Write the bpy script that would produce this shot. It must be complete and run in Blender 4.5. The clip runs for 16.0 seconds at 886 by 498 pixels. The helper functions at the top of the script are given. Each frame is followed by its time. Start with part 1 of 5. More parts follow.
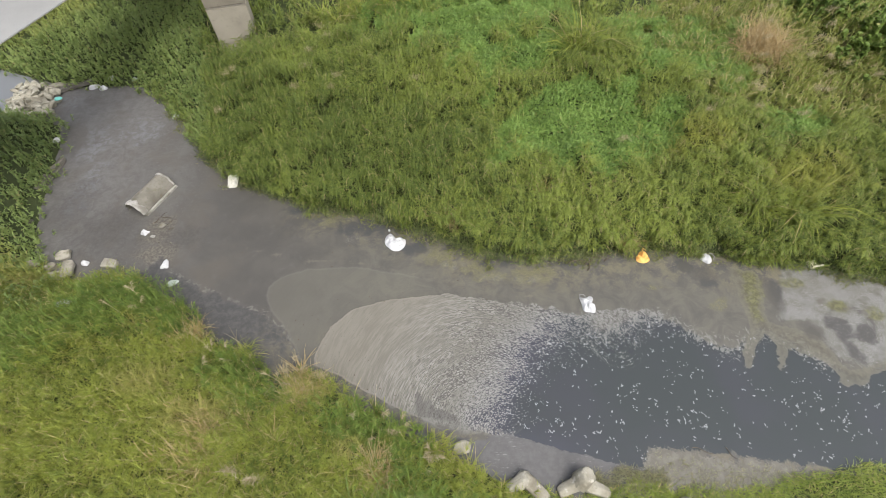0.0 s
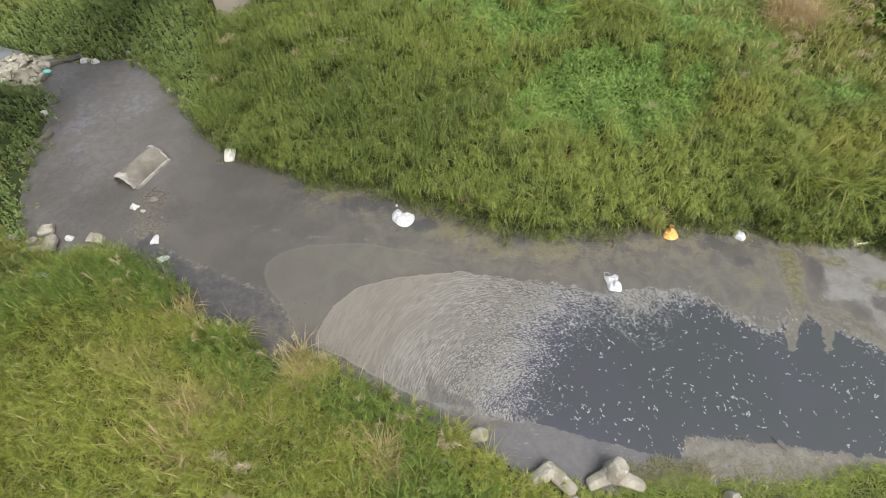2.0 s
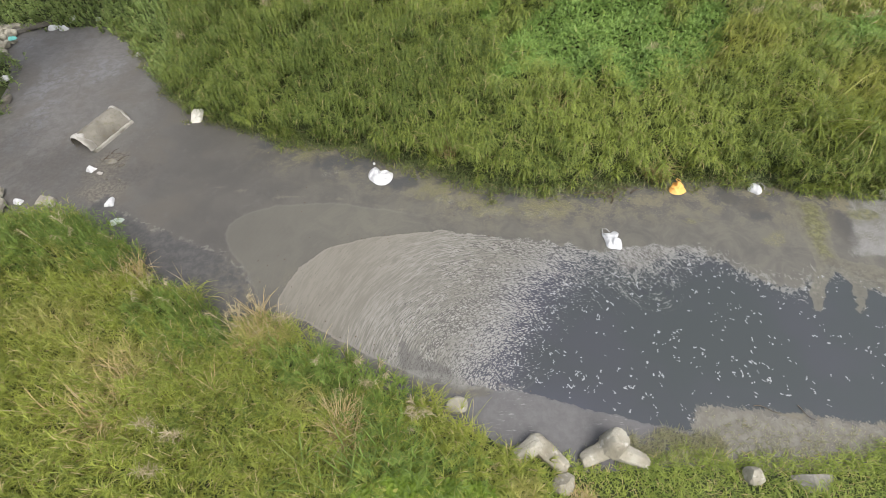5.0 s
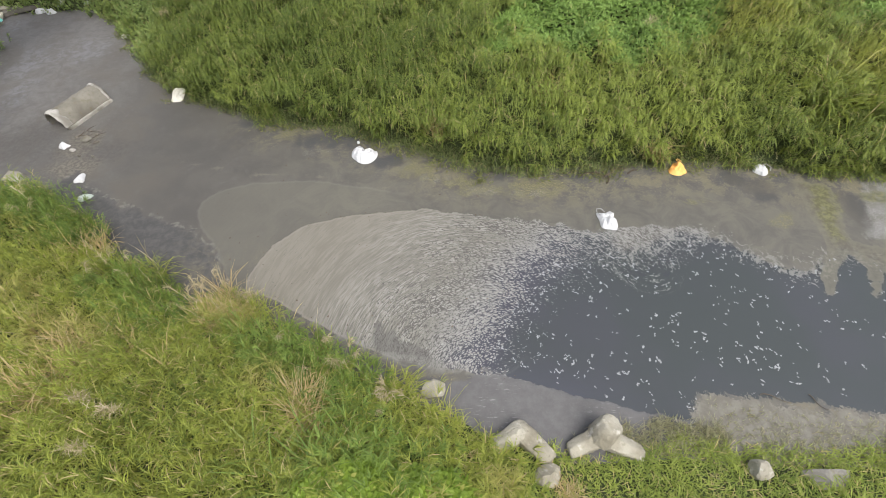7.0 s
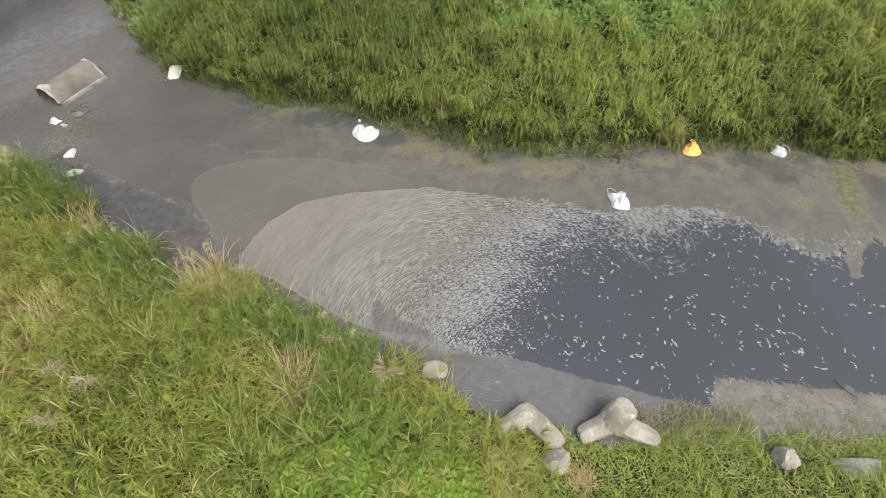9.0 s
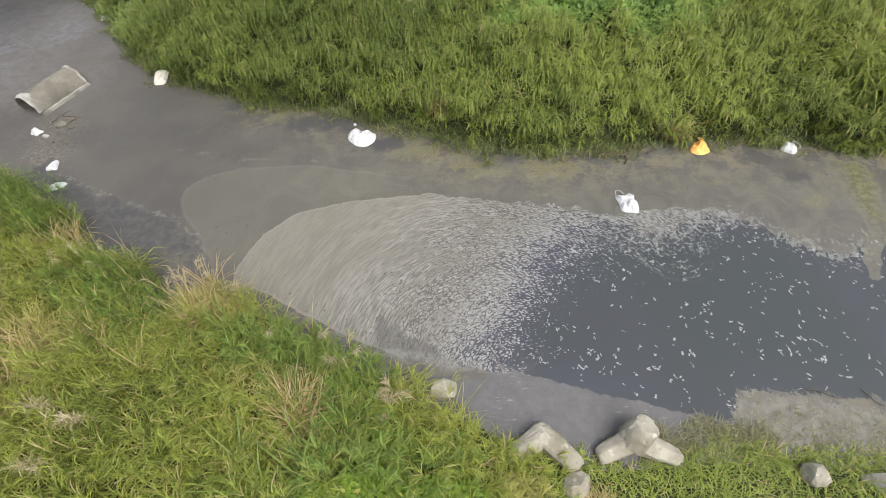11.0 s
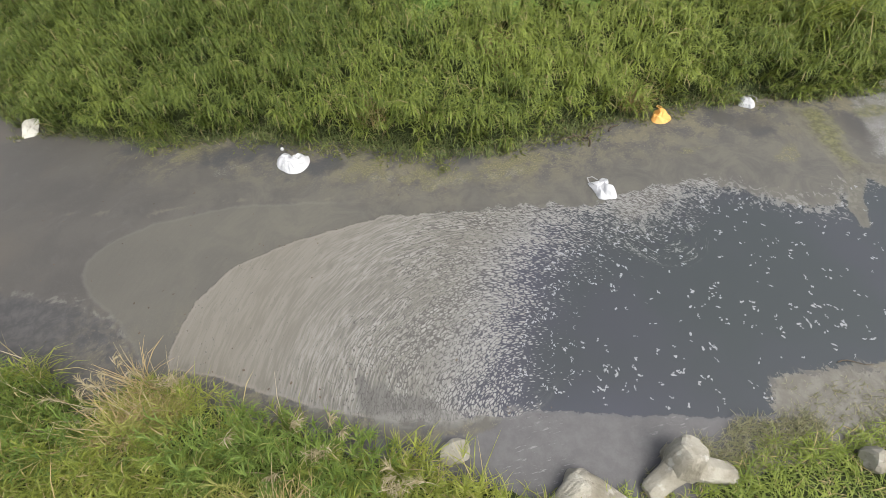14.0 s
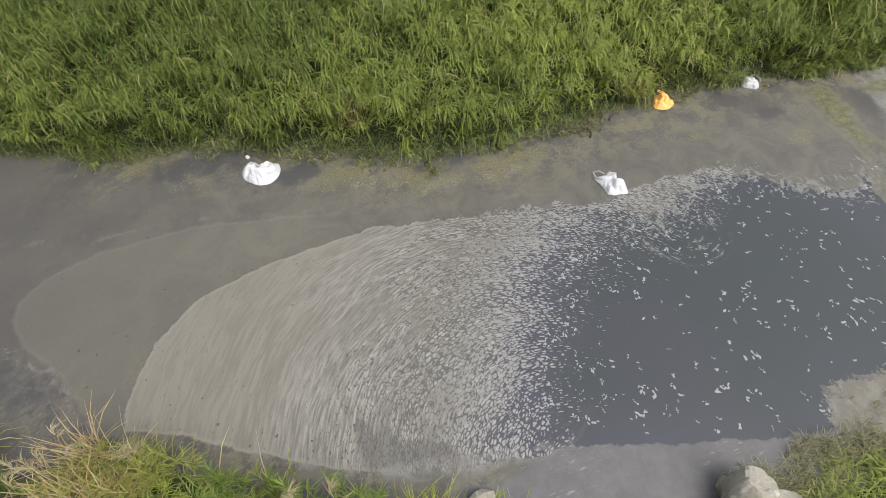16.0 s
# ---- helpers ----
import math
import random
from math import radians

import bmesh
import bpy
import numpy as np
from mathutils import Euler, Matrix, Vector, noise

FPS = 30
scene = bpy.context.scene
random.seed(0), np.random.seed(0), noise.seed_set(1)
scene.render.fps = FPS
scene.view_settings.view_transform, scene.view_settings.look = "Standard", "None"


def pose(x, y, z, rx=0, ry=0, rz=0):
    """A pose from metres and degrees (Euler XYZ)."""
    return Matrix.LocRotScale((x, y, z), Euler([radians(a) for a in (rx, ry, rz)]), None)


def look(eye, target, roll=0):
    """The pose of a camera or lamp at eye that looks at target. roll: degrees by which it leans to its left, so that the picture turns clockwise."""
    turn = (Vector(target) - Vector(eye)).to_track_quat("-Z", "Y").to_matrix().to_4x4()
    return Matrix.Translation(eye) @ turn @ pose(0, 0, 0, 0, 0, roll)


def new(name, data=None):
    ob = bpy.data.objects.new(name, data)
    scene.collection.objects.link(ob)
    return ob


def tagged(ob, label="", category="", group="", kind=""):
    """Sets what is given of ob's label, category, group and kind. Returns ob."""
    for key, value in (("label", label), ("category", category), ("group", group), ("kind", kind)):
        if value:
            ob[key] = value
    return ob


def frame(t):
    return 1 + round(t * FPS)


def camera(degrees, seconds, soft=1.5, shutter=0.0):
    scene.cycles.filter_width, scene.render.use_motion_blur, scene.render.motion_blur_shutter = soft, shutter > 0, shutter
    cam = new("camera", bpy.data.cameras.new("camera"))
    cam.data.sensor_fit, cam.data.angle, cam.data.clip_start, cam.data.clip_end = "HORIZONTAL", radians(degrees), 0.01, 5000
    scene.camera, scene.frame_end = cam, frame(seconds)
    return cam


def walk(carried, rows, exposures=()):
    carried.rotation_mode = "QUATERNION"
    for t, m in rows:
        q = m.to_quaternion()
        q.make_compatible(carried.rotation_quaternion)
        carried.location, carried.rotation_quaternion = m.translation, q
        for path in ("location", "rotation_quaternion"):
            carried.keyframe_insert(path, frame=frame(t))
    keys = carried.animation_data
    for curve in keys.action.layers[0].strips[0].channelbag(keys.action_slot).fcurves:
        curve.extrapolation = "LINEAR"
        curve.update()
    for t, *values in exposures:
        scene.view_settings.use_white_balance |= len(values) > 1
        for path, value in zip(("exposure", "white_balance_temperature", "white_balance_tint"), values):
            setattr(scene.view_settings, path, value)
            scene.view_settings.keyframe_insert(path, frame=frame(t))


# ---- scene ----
cam = camera(88.4, 16.0, 0.8)
ROWS = [
    (0.0, -0.230, 0.743, 12.561, 35.44, 0.77, -1.74),
    (0.5, -0.343, 0.764, 12.219, 35.54, 0.69, -1.80),
    (1.0, -0.479, 0.768, 11.848, 35.62, 0.70, -1.75),
    (1.5, -0.585, 0.747, 11.522, 35.74, 0.65, -1.51),
    (2.0, -0.591, 0.709, 11.164, 35.80, 0.71, -1.48),
    (2.5, -0.495, 0.663, 10.860, 35.80, 0.99, -1.86),
    (3.0, -0.304, 0.647, 10.533, 35.70, 1.37, -1.96),
    (3.5, -0.192, 0.623, 10.254, 35.63, 1.58, -1.83),
    (4.0, -0.118, 0.595, 9.960, 35.64, 1.71, -1.73),
    (6.5, 0.536, 0.318, 8.515, 37.42, 1.90, -0.66),
    (7.0, 0.591, 0.285, 8.289, 37.63, 1.86, -0.51),
    (7.5, 0.606, 0.229, 8.086, 37.85, 1.85, -0.35),
    (8.0, 0.632, 0.159, 7.866, 38.06, 1.81, -0.15),
    (10.5, 0.350, 0.438, 7.497, 37.45, 1.32, 0.30),
    (11.0, 0.349, 0.638, 7.450, 37.39, 1.92, -1.34),
    (11.5, 0.397, 0.824, 7.254, 37.50, 2.96, -7.95),
    (12.0, 0.375, 1.027, 7.096, 37.58, 3.11, -9.15),
    (12.5, 0.266, 1.219, 7.020, 37.32, 2.95, -9.30),
    (13.0, 0.125, 1.436, 6.957, 37.06, 2.78, -9.56),
    (13.5, 0.039, 1.650, 6.906, 36.66, 2.70, -9.86),
    (14.0, 0.009, 1.937, 6.827, 36.01, 2.88, -13.80),
    (14.5, 0.072, 2.179, 6.734, 35.65, 3.37, -17.50),
    (15.0, 0.066, 2.461, 6.542, 35.69, 3.41, -17.93),
    (15.5, -0.064, 2.667, 6.320, 35.74, 2.88, -18.26),
    (16.0, -0.208, 2.819, 6.158, 35.62, 2.31, -18.56),
]
walk(cam, [(t, pose(x, y, z, rx, ry, rz)) for t, x, y, z, rx, ry, rz in ROWS],
     [(0, 0.71), (7, 0.78), (13, 0.76), (16, 0.61)])

# ---- world, sun, exposure ----
world = bpy.data.worlds.new("overcast_sky")
scene.world = world
world.use_nodes = True
wn = world.node_tree.nodes
sky = wn.new("ShaderNodeTexSky")
sky.sky_type = "NISHITA"
sky.sun_disc = False
sky.sun_elevation = radians(58)
sky.sun_rotation = radians(142)
sky.air_density, sky.dust_density, sky.ozone_density = 1.0, 4.0, 1.0
hazy = wn.new("ShaderNodeHueSaturation")
hazy.inputs["Saturation"].default_value = 0.35
world.node_tree.links.new(sky.outputs[0], hazy.inputs["Color"])
world.node_tree.links.new(hazy.outputs[0], wn["Background"].inputs["Color"])
wn["Background"].inputs["Strength"].default_value = 0.15
sun_data = bpy.data.lights.new("sun", "SUN")
sun_data.energy, sun_data.angle, sun_data.color = 1.6, radians(46), (1.0, 0.96, 0.88)
sun = new("sun", sun_data)
sun.matrix_world = look((20, -26, 52), (0, 0, 0))


# ---- materials ----
class Mat:
    """A node material with short ways to add nodes."""

    def __init__(self, name, rough=0.7, spec=0.3):
        self.m = bpy.data.materials.new(name)
        self.m.use_nodes = True
        self.t = self.m.node_tree
        self.b = self.t.nodes["Principled BSDF"]
        self.b.inputs["Roughness"].default_value = rough
        self.b.inputs["Specular IOR Level"].default_value = spec

    def node(self, kind, **put):
        n = self.t.nodes.new(kind)
        for k, v in put.items():
            setattr(n, k, v)
        return n

    def to(self, a, b):
        self.t.links.new(a, b)
        return self

    def put(self, socket, v):
        if hasattr(v, "links"):
            self.t.links.new(v, socket)
        elif isinstance(v, (tuple, list)) and len(v) == 3 and socket.type == "RGBA":
            socket.default_value = (*v, 1)
        else:
            socket.default_value = v

    def math(self, op, a, b=0.0, clamp=False):
        n = self.node("ShaderNodeMath", operation=op, use_clamp=clamp)
        self.put(n.inputs[0], a)
        self.put(n.inputs[1], b)
        return n.outputs[0]

    def mix(self, fac, a, b):
        n = self.node("ShaderNodeMix", data_type="RGBA")
        self.put(n.inputs[0], fac)
        self.put(n.inputs[6], a)
        self.put(n.inputs[7], b)
        return n.outputs[2]

    def step(self, v, lo, hi, a=0.0, b=1.0):
        n = self.node("ShaderNodeMapRange")
        n.interpolation_type = "SMOOTHSTEP"
        for i, q in enumerate((v, lo, hi, a, b)):
            self.put(n.inputs[i], q)
        return n.outputs[0]

    def pos(self):
        return self.node("ShaderNodeNewGeometry").outputs["Position"]

    def island(self):
        return self.node("ShaderNodeNewGeometry").outputs["Random Per Island"]

    def rand(self):
        return self.node("ShaderNodeObjectInfo").outputs["Random"]

    def noise(self, scale, detail=4.0, rough=0.55, vec=None, distort=0.0):
        n = self.node("ShaderNodeTexNoise")
        n.inputs["Scale"].default_value = scale
        n.inputs["Detail"].default_value = detail
        n.inputs["Roughness"].default_value = rough
        n.inputs["Distortion"].default_value = distort
        self.put(n.inputs["Vector"], vec if vec is not None else self.pos())
        return n.outputs["Fac"]

    def attr(self, name):
        return self.node("ShaderNodeAttribute", attribute_name=name).outputs["Fac"]

    def bump(self, height, strength=0.4, dist=0.02):
        n = self.node("ShaderNodeBump")
        n.inputs["Strength"].default_value = strength
        n.inputs["Distance"].default_value = dist
        self.put(n.inputs["Height"], height)
        self.t.links.new(n.outputs[0], self.b.inputs["Normal"])

    def color(self, v):
        self.put(self.b.inputs["Base Color"], v)
        return self


def leaf_material(name, young, old, dry, dry_share=0.08, patch=0.35, gloss=0.45, tint=None):
    """Leaves: every blade has its own tone, patches of a few metres drift from young to old."""
    k = Mat(name, gloss, 0.25)
    own = k.island()
    big = k.noise(patch, 3.0)
    plant = k.math("ADD", k.math("MULTIPLY", k.step(k.noise(4.5, 2.0), 0.4, 0.6), 0.5), k.math("MULTIPLY", k.step(k.noise(12.0, 2.0), 0.42, 0.58), 0.5))
    tone = k.math("ADD", k.math("ADD", k.math("MULTIPLY", own, 0.2), k.math("MULTIPLY", plant, 0.58)), k.math("MULTIPLY", k.step(big, 0.35, 0.65), 0.22))
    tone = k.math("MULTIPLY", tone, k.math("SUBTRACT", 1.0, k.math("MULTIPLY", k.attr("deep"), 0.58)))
    c = k.mix(tone, old, young)
    if tint:
        dried = k.math("ADD", k.attr("dryness"), k.math("MULTIPLY", k.math("SUBTRACT", k.noise(1.6, 4.0, 0.6), 0.5), 1.6))
        c = k.mix(k.math("MULTIPLY", k.step(dried, 0.1, 0.7), k.math("ADD", 0.25, k.math("MULTIPLY", own, 0.45))), c, tint)
    dead = k.step(k.math("FRACT", k.math("MULTIPLY", own, 37.7)), 1 - dry_share - 0.02, 1 - dry_share + 0.02)
    c = k.mix(dead, c, dry)
    k.color(c)
    k.b.inputs["Transmission Weight"].default_value = 0.0
    k.b.inputs["Subsurface Weight"].default_value = 0.0
    tr = k.node("ShaderNodeBsdfTranslucent")
    k.put(tr.inputs["Color"], c)
    mx = k.node("ShaderNodeMixShader")
    mx.inputs[0].default_value = 0.38
    k.to(k.b.outputs[0], mx.inputs[1]).to(tr.outputs[0], mx.inputs[2])
    k.to(mx.outputs[0], k.t.nodes["Material Output"].inputs["Surface"])
    return k.m


REED = leaf_material("reed_leaf", (0.36, 0.42, 0.092), (0.066, 0.106, 0.03), (0.38, 0.32, 0.16), 0.045, 0.3, tint=(0.34, 0.33, 0.07))
SHADY = leaf_material("shady_leaf", (0.33, 0.4, 0.13), (0.15, 0.22, 0.07), (0.3, 0.27, 0.12), 0.04, 0.4, tint=(0.34, 0.34, 0.09))
SHRUB = leaf_material("shrub_leaf", (0.28, 0.35, 0.12), (0.15, 0.215, 0.075), (0.3, 0.28, 0.12), 0.04, 0.4, tint=(0.4, 0.4, 0.1))
BRIGHT = leaf_material("bright_blade", (0.43, 0.45, 0.095), (0.175, 0.21, 0.042), (0.48, 0.4, 0.19), 0.1, 0.5, tint=(0.48, 0.43, 0.16))
WEED = leaf_material("bank_grass", (0.4, 0.44, 0.085), (0.072, 0.112, 0.023), (0.45, 0.37, 0.19), 0.07, 0.5, tint=(0.42, 0.375, 0.13))
CLOVER = leaf_material("creeper_leaf", (0.27, 0.4, 0.1), (0.13, 0.21, 0.056), (0.26, 0.29, 0.09), 0.03, 0.6, 0.5)
STRAW = leaf_material("dry_straw", (0.55, 0.43, 0.23), (0.37, 0.27, 0.13), (0.5, 0.42, 0.26), 0.2, 0.8, 0.7)
YELLOW = leaf_material("yellow_weed", (0.35, 0.37, 0.092), (0.145, 0.195, 0.05), (0.45, 0.38, 0.2), 0.14, 0.6)
LUSH = leaf_material("lush_leaf", (0.23, 0.32, 0.065), (0.095, 0.15, 0.037), (0.3, 0.3, 0.1), 0.04, 0.7)
SHORT = leaf_material("short_grass_blade", (0.36, 0.42, 0.092), (0.14, 0.2, 0.042), (0.46, 0.38, 0.18), 0.08, 0.8, tint=(0.46, 0.4, 0.15))
SPROUT = leaf_material("sprout_leaf", (0.24, 0.34, 0.045), (0.12, 0.19, 0.027), (0.36, 0.38, 0.1), 0.03, 0.8)
FRINGE = leaf_material("fringe_grass", (0.24, 0.28, 0.105), (0.085, 0.115, 0.045), (0.32, 0.29, 0.16), 0.1, 0.7)
MOSSY = leaf_material("creeping_weed", (0.2, 0.215, 0.07), (0.07, 0.085, 0.03), (0.26, 0.24, 0.12), 0.1, 1.2)
DULL = leaf_material("dull_sprout", (0.33, 0.325, 0.2), (0.21, 0.21, 0.115), (0.36, 0.32, 0.2), 0.15, 0.8, 0.7)
PLUME = leaf_material("seed_plume", (0.41, 0.36, 0.22), (0.3, 0.25, 0.14), (0.54, 0.46, 0.33), 0.2, 0.8, 0.8)


def soil_material():
    k = Mat("bank_soil", 0.9, 0.2)
    a, b = k.noise(0.7), k.noise(9.0, 6.0)
    c = k.mix(k.step(a, 0.4, 0.6), (0.03, 0.045, 0.016), (0.045, 0.06, 0.022))
    k.color(k.mix(k.math("MULTIPLY", b, 0.5), c, (0.06, 0.06, 0.03)))
    k.bump(b, 0.6, 0.05)
    return k.m


def concrete_material(name, base, dark, moss=None, scale=1.0):
    k = Mat(name, 0.85, 0.25)
    a, b, g = k.noise(0.9 * scale, 5.0), k.noise(7.0 * scale, 6.0, 0.65), k.noise(60.0, 3.0)
    c = k.mix(k.step(a, 0.35, 0.7), base, dark)
    c = k.mix(k.step(b, 0.52, 0.7, 0.0, 0.7), c, dark)
    if moss:
        c = k.mix(k.step(k.noise(3.0 * scale, 5.0), 0.55, 0.7, 0.0, 0.75), c, moss)
    c = k.mix(k.math("MULTIPLY", g, 0.25), c, (0.12, 0.11, 0.1))
    own = k.mix(k.rand(), (0.8, 0.78, 0.74), (1.0, 1.0, 1.0))
    tone = k.node("ShaderNodeMix", data_type="RGBA", blend_type="MULTIPLY")
    tone.inputs[0].default_value = 1.0
    k.put(tone.inputs[6], c)
    k.put(tone.inputs[7], own)
    k.color(tone.outputs[2])
    k.bump(k.math("ADD", b, k.math("MULTIPLY", g, 0.5)), 0.6, 0.03)
    return k.m


def plastic_material(name, color, crease, rough=0.45):
    k = Mat(name, rough, 0.4)
    a, b = k.noise(6.0, 4.0), k.noise(26.0, 4.0, 0.6, None, 1.0)
    k.color(k.mix(k.step(a, 0.55, 0.75, 0.0, 0.6), color, crease))
    k.bump(b, 0.35, 0.015)
    return k.m


SOIL = soil_material()
PIER = concrete_material("pier_concrete", (0.33, 0.3, 0.245), (0.25, 0.225, 0.185), None, 0.7)
DECK = concrete_material("deck_concrete", (0.3, 0.3, 0.297), (0.26, 0.26, 0.257), None, 0.5)
BLOCK = concrete_material("block_concrete", (0.42, 0.4, 0.34), (0.25, 0.23, 0.18), (0.6, 0.58, 0.53), 2.2)
STONE = concrete_material("weir_stone", (0.52, 0.5, 0.42), (0.27, 0.25, 0.2), None, 2.0)
PIPE = concrete_material("pipe_concrete", (0.26, 0.25, 0.225), (0.155, 0.147, 0.127), (0.17, 0.155, 0.105), 1.8)
WHITE = plastic_material("white_plastic", (0.5, 0.505, 0.52), (0.34, 0.35, 0.37))
ORANGE = plastic_material("orange_plastic", (0.86, 0.45, 0.13), (0.75, 0.33, 0.07))
TEAL = plastic_material("teal_plastic", (0.2, 0.6, 0.55), (0.4, 0.7, 0.66))
GREEN = plastic_material("green_plastic", (0.33, 0.38, 0.34), (0.42, 0.46, 0.43))
CLEAR = plastic_material("clear_film", (0.3, 0.3, 0.3), (0.2, 0.2, 0.2), 0.25)
CREAM = plastic_material("cream_foam", (0.75, 0.7, 0.58), (0.5, 0.45, 0.35), 0.8)
FOAM = plastic_material("scum_flake", (0.27, 0.275, 0.285), (0.18, 0.182, 0.19), 0.8)
WOOD = concrete_material("wet_wood", (0.13, 0.1, 0.07), (0.06, 0.05, 0.04))

# ---- plan of the stream ----
NORTH = [(-40, 25), (-22, 21.4), (-18.2, 19.9), (-16.8, 19.45), (-14, 19.45), (-12.4, 18.5), (-11.1, 17.1), (-9.9, 15.1), (-8.3, 13.45),
         (-7.5, 12.9), (-6.0, 12.2), (-4.7, 11.7), (-3.5, 11.4), (-2.2, 11.15), (-1.1, 10.6), (0.3, 9.85), (1.5, 9.4), (3.0, 9.2), (4.4, 9.25),
         (5.7, 9.35), (7.0, 9.35), (8.3, 9.2), (10, 8.9), (11.4, 8.65), (12.7, 8.2), (14, 7.9), (20, 6.8), (40, 5)]
SOUTH = [(40, -1.5), (20, 1.5), (12, 2.3), (9.6, 2.45), (8.4, 2.35), (7.6, 1.95), (7.0, 2.0), (5.4, 2.05), (4.2, 2.2), (2.5, 2.1), (1.2, 2.5), (-0.2, 3.1), (-1.4, 3.75),
         (-2.4, 4.35), (-3.3, 4.9), (-4.1, 5.35), (-4.8, 5.1), (-5.4, 5.4), (-6.0, 5.95), (-7.1, 6.6), (-8.1, 7.2), (-8.8, 8.0), (-9.9, 8.5), (-10.8, 8.9),
         (-11.8, 8.5), (-13.1, 9.0), (-13.9, 9.8), (-14.6, 11.3), (-15.0, 12.7), (-15.3, 14.2), (-15.7, 15.5), (-16.3, 16.8), (-17.4, 17.3), (-20, 17.6), (-40, 20)]
STREAM = NORTH + SOUTH
POOL = [(1.0, 3.75), (1.25, 4.45), (1.75, 5.2), (2.3, 5.9), (2.95, 6.45), (3.9, 6.65), (4.6, 6.45), (5.3, 6.75), (5.75, 7.0), (6.7, 6.8), (7.4, 6.2),
        (8.1, 5.75), (8.5, 6.0), (9.2, 6.35), (10.0, 6.0), (10.8, 5.2), (11.3, 4.8), (12.3, 5.15), (18, 4.4), (40, 2), (40, -1),
        (20, 1.6), (12, 2.15), (9.5, 2.55), (7.0, 2.95), (5.0, 3.2), (4.8, 2.6), (4.2, 2.5), (3.6, 2.62), (2.8, 2.9), (2.0, 3.2), (1.3, 3.4)]
FAN = [(-4.0, 5.7), (-3.95, 6.2), (-3.6, 6.95), (-2.95, 7.55), (-1.9, 7.8), (0.0, 7.95), (0.9, 7.75), (1.8, 7.55), (2.6, 7.5), (3.6, 7.1), (4.4, 7.15), (5.3, 7.2), (5.9, 7.2),
       (6.6, 7.0), (5.0, 5.0), (1.3, 3.6), (0.7, 3.75), (-0.4, 3.95), (-1.3, 4.3), (-2.4, 4.9), (-3.2, 5.4)]
APRON = [(-5.4, 7.4), (-5.75, 7.95), (-5.75, 8.4), (-5.4, 8.8), (-4.5, 9.05), (-3.0, 9.05), (-1.2, 8.65), (0.3, 8.15), (-0.5, 6), (-3.8, 5.5), (-4.3, 5.8), (-4.65, 6.4), (-4.95, 6.9)]
SHOAL = [(10.9, 8.7), (10.3, 7.3), (9.8, 6.65), (10.64, 6.62), (11.02, 6.33), (10.96, 5.88), (11.12, 5.26), (11.72, 5.15), (12.4, 5.3), (14, 5.0), (18, 4.6), (40, 2.2), (40, 5), (20, 7.2), (14, 8.2)]
FINGERS = [(9.1, 8.6), (10.0, 8.3), (9.66, 7.04), (9.53, 6.63), (10.12, 6.42), (10.74, 6.1), (10.98, 5.62), (11.17, 5.06), (11.72, 5.15), (12.33, 5.3), (14, 4.9), (14, 4.6), (12.24, 5.05), (11.69, 4.88), (11.43, 4.58),
           (10.74, 4.6), (10.78, 4.94), (10.52, 5.36), (9.8, 5.75), (9.4, 5.12), (9.2, 5.13), (9.47, 5.85), (9.3, 6.21), (8.79, 5.7), (8.52, 5.22), (8.3, 5.22), (8.42, 5.8), (8.95, 6.4), (8.95, 7.07)]
MOSS = [(9.35, 8.5), (9.99, 8.5), (10.1, 7.95), (9.63, 7.04), (9.5, 6.66), (9.05, 6.49), (9.06, 7.06), (9.14, 7.68)]
THREAD = [(-6.86, 9.97), (-4.87, 9.42), (-3.9, 9.3), (-3.02, 9.25), (-0.39, 8.51), (1.02, 8.14), (2.6, 7.75), (1.02, 8.14), (-0.39, 8.51), (-3.02, 9.25), (-3.9, 9.3), (-4.87, 9.42)]
MARGIN = [(-9.6, 9.7), (-8.9, 8.95), (-8.15, 8.6), (-7.15, 8.1), (-6.2, 7.7), (-5.4, 7.25), (-4.95, 6.75), (-4.6, 6.25), (-4.3, 5.6), (-4.8, 4.9), (-6.5, 5.8), (-9, 7.6), (-10.5, 8.8)]
STRIP = [(-1.2, 3.9), (-0.5, 3.7), (0.5, 3.55), (1.0, 3.66), (1.75, 3.58), (2.6, 3.28), (3.6, 3.0), (4.3, 2.86), (4.95, 2.7), (4.9, 2.1), (3.5, 2.0), (1.2, 2.3), (-0.3, 3.0)]
LEE = [(-0.95, 4.9), (-1.09, 4.72), (-1.05, 4.44), (-1.14, 4.31), (-0.86, 4.09), (-0.61, 3.86), (-0.2, 3.76), (0.23, 3.68), (0.48, 3.72), (0.43, 3.85), (0.18, 3.98), (0.07, 4.17), (-0.16, 4.3), (-0.53, 4.38),
       (-0.62, 4.7), (-0.72, 4.45), (-0.8, 4.62)]
LEDGE = [(4.85, 3.2), (5.5, 3.15), (7.0, 2.9), (8.5, 2.65), (9.2, 2.3), (8.4, 1.6), (4.5, 1.6), (4.7, 2.6)]


def signed(px, py, poly):
    """The distance to a closed outline, positive inside."""
    best, inside = np.full(px.shape, 1e9), np.zeros(px.shape, bool)
    for (ax, ay), (bx, by) in zip(poly, poly[1:] + poly[:1]):
        dx, dy = bx - ax, by - ay
        s = np.clip(((px - ax) * dx + (py - ay) * dy) / (dx * dx + dy * dy), 0, 1)
        best = np.minimum(best, (px - ax - s * dx) ** 2 + (py - ay - s * dy) ** 2)
        if dy:
            inside ^= ((ay > py) != (by > py)) & (px < ax + (py - ay) * dx / dy)
    return np.where(inside, 1, -1) * np.sqrt(best)


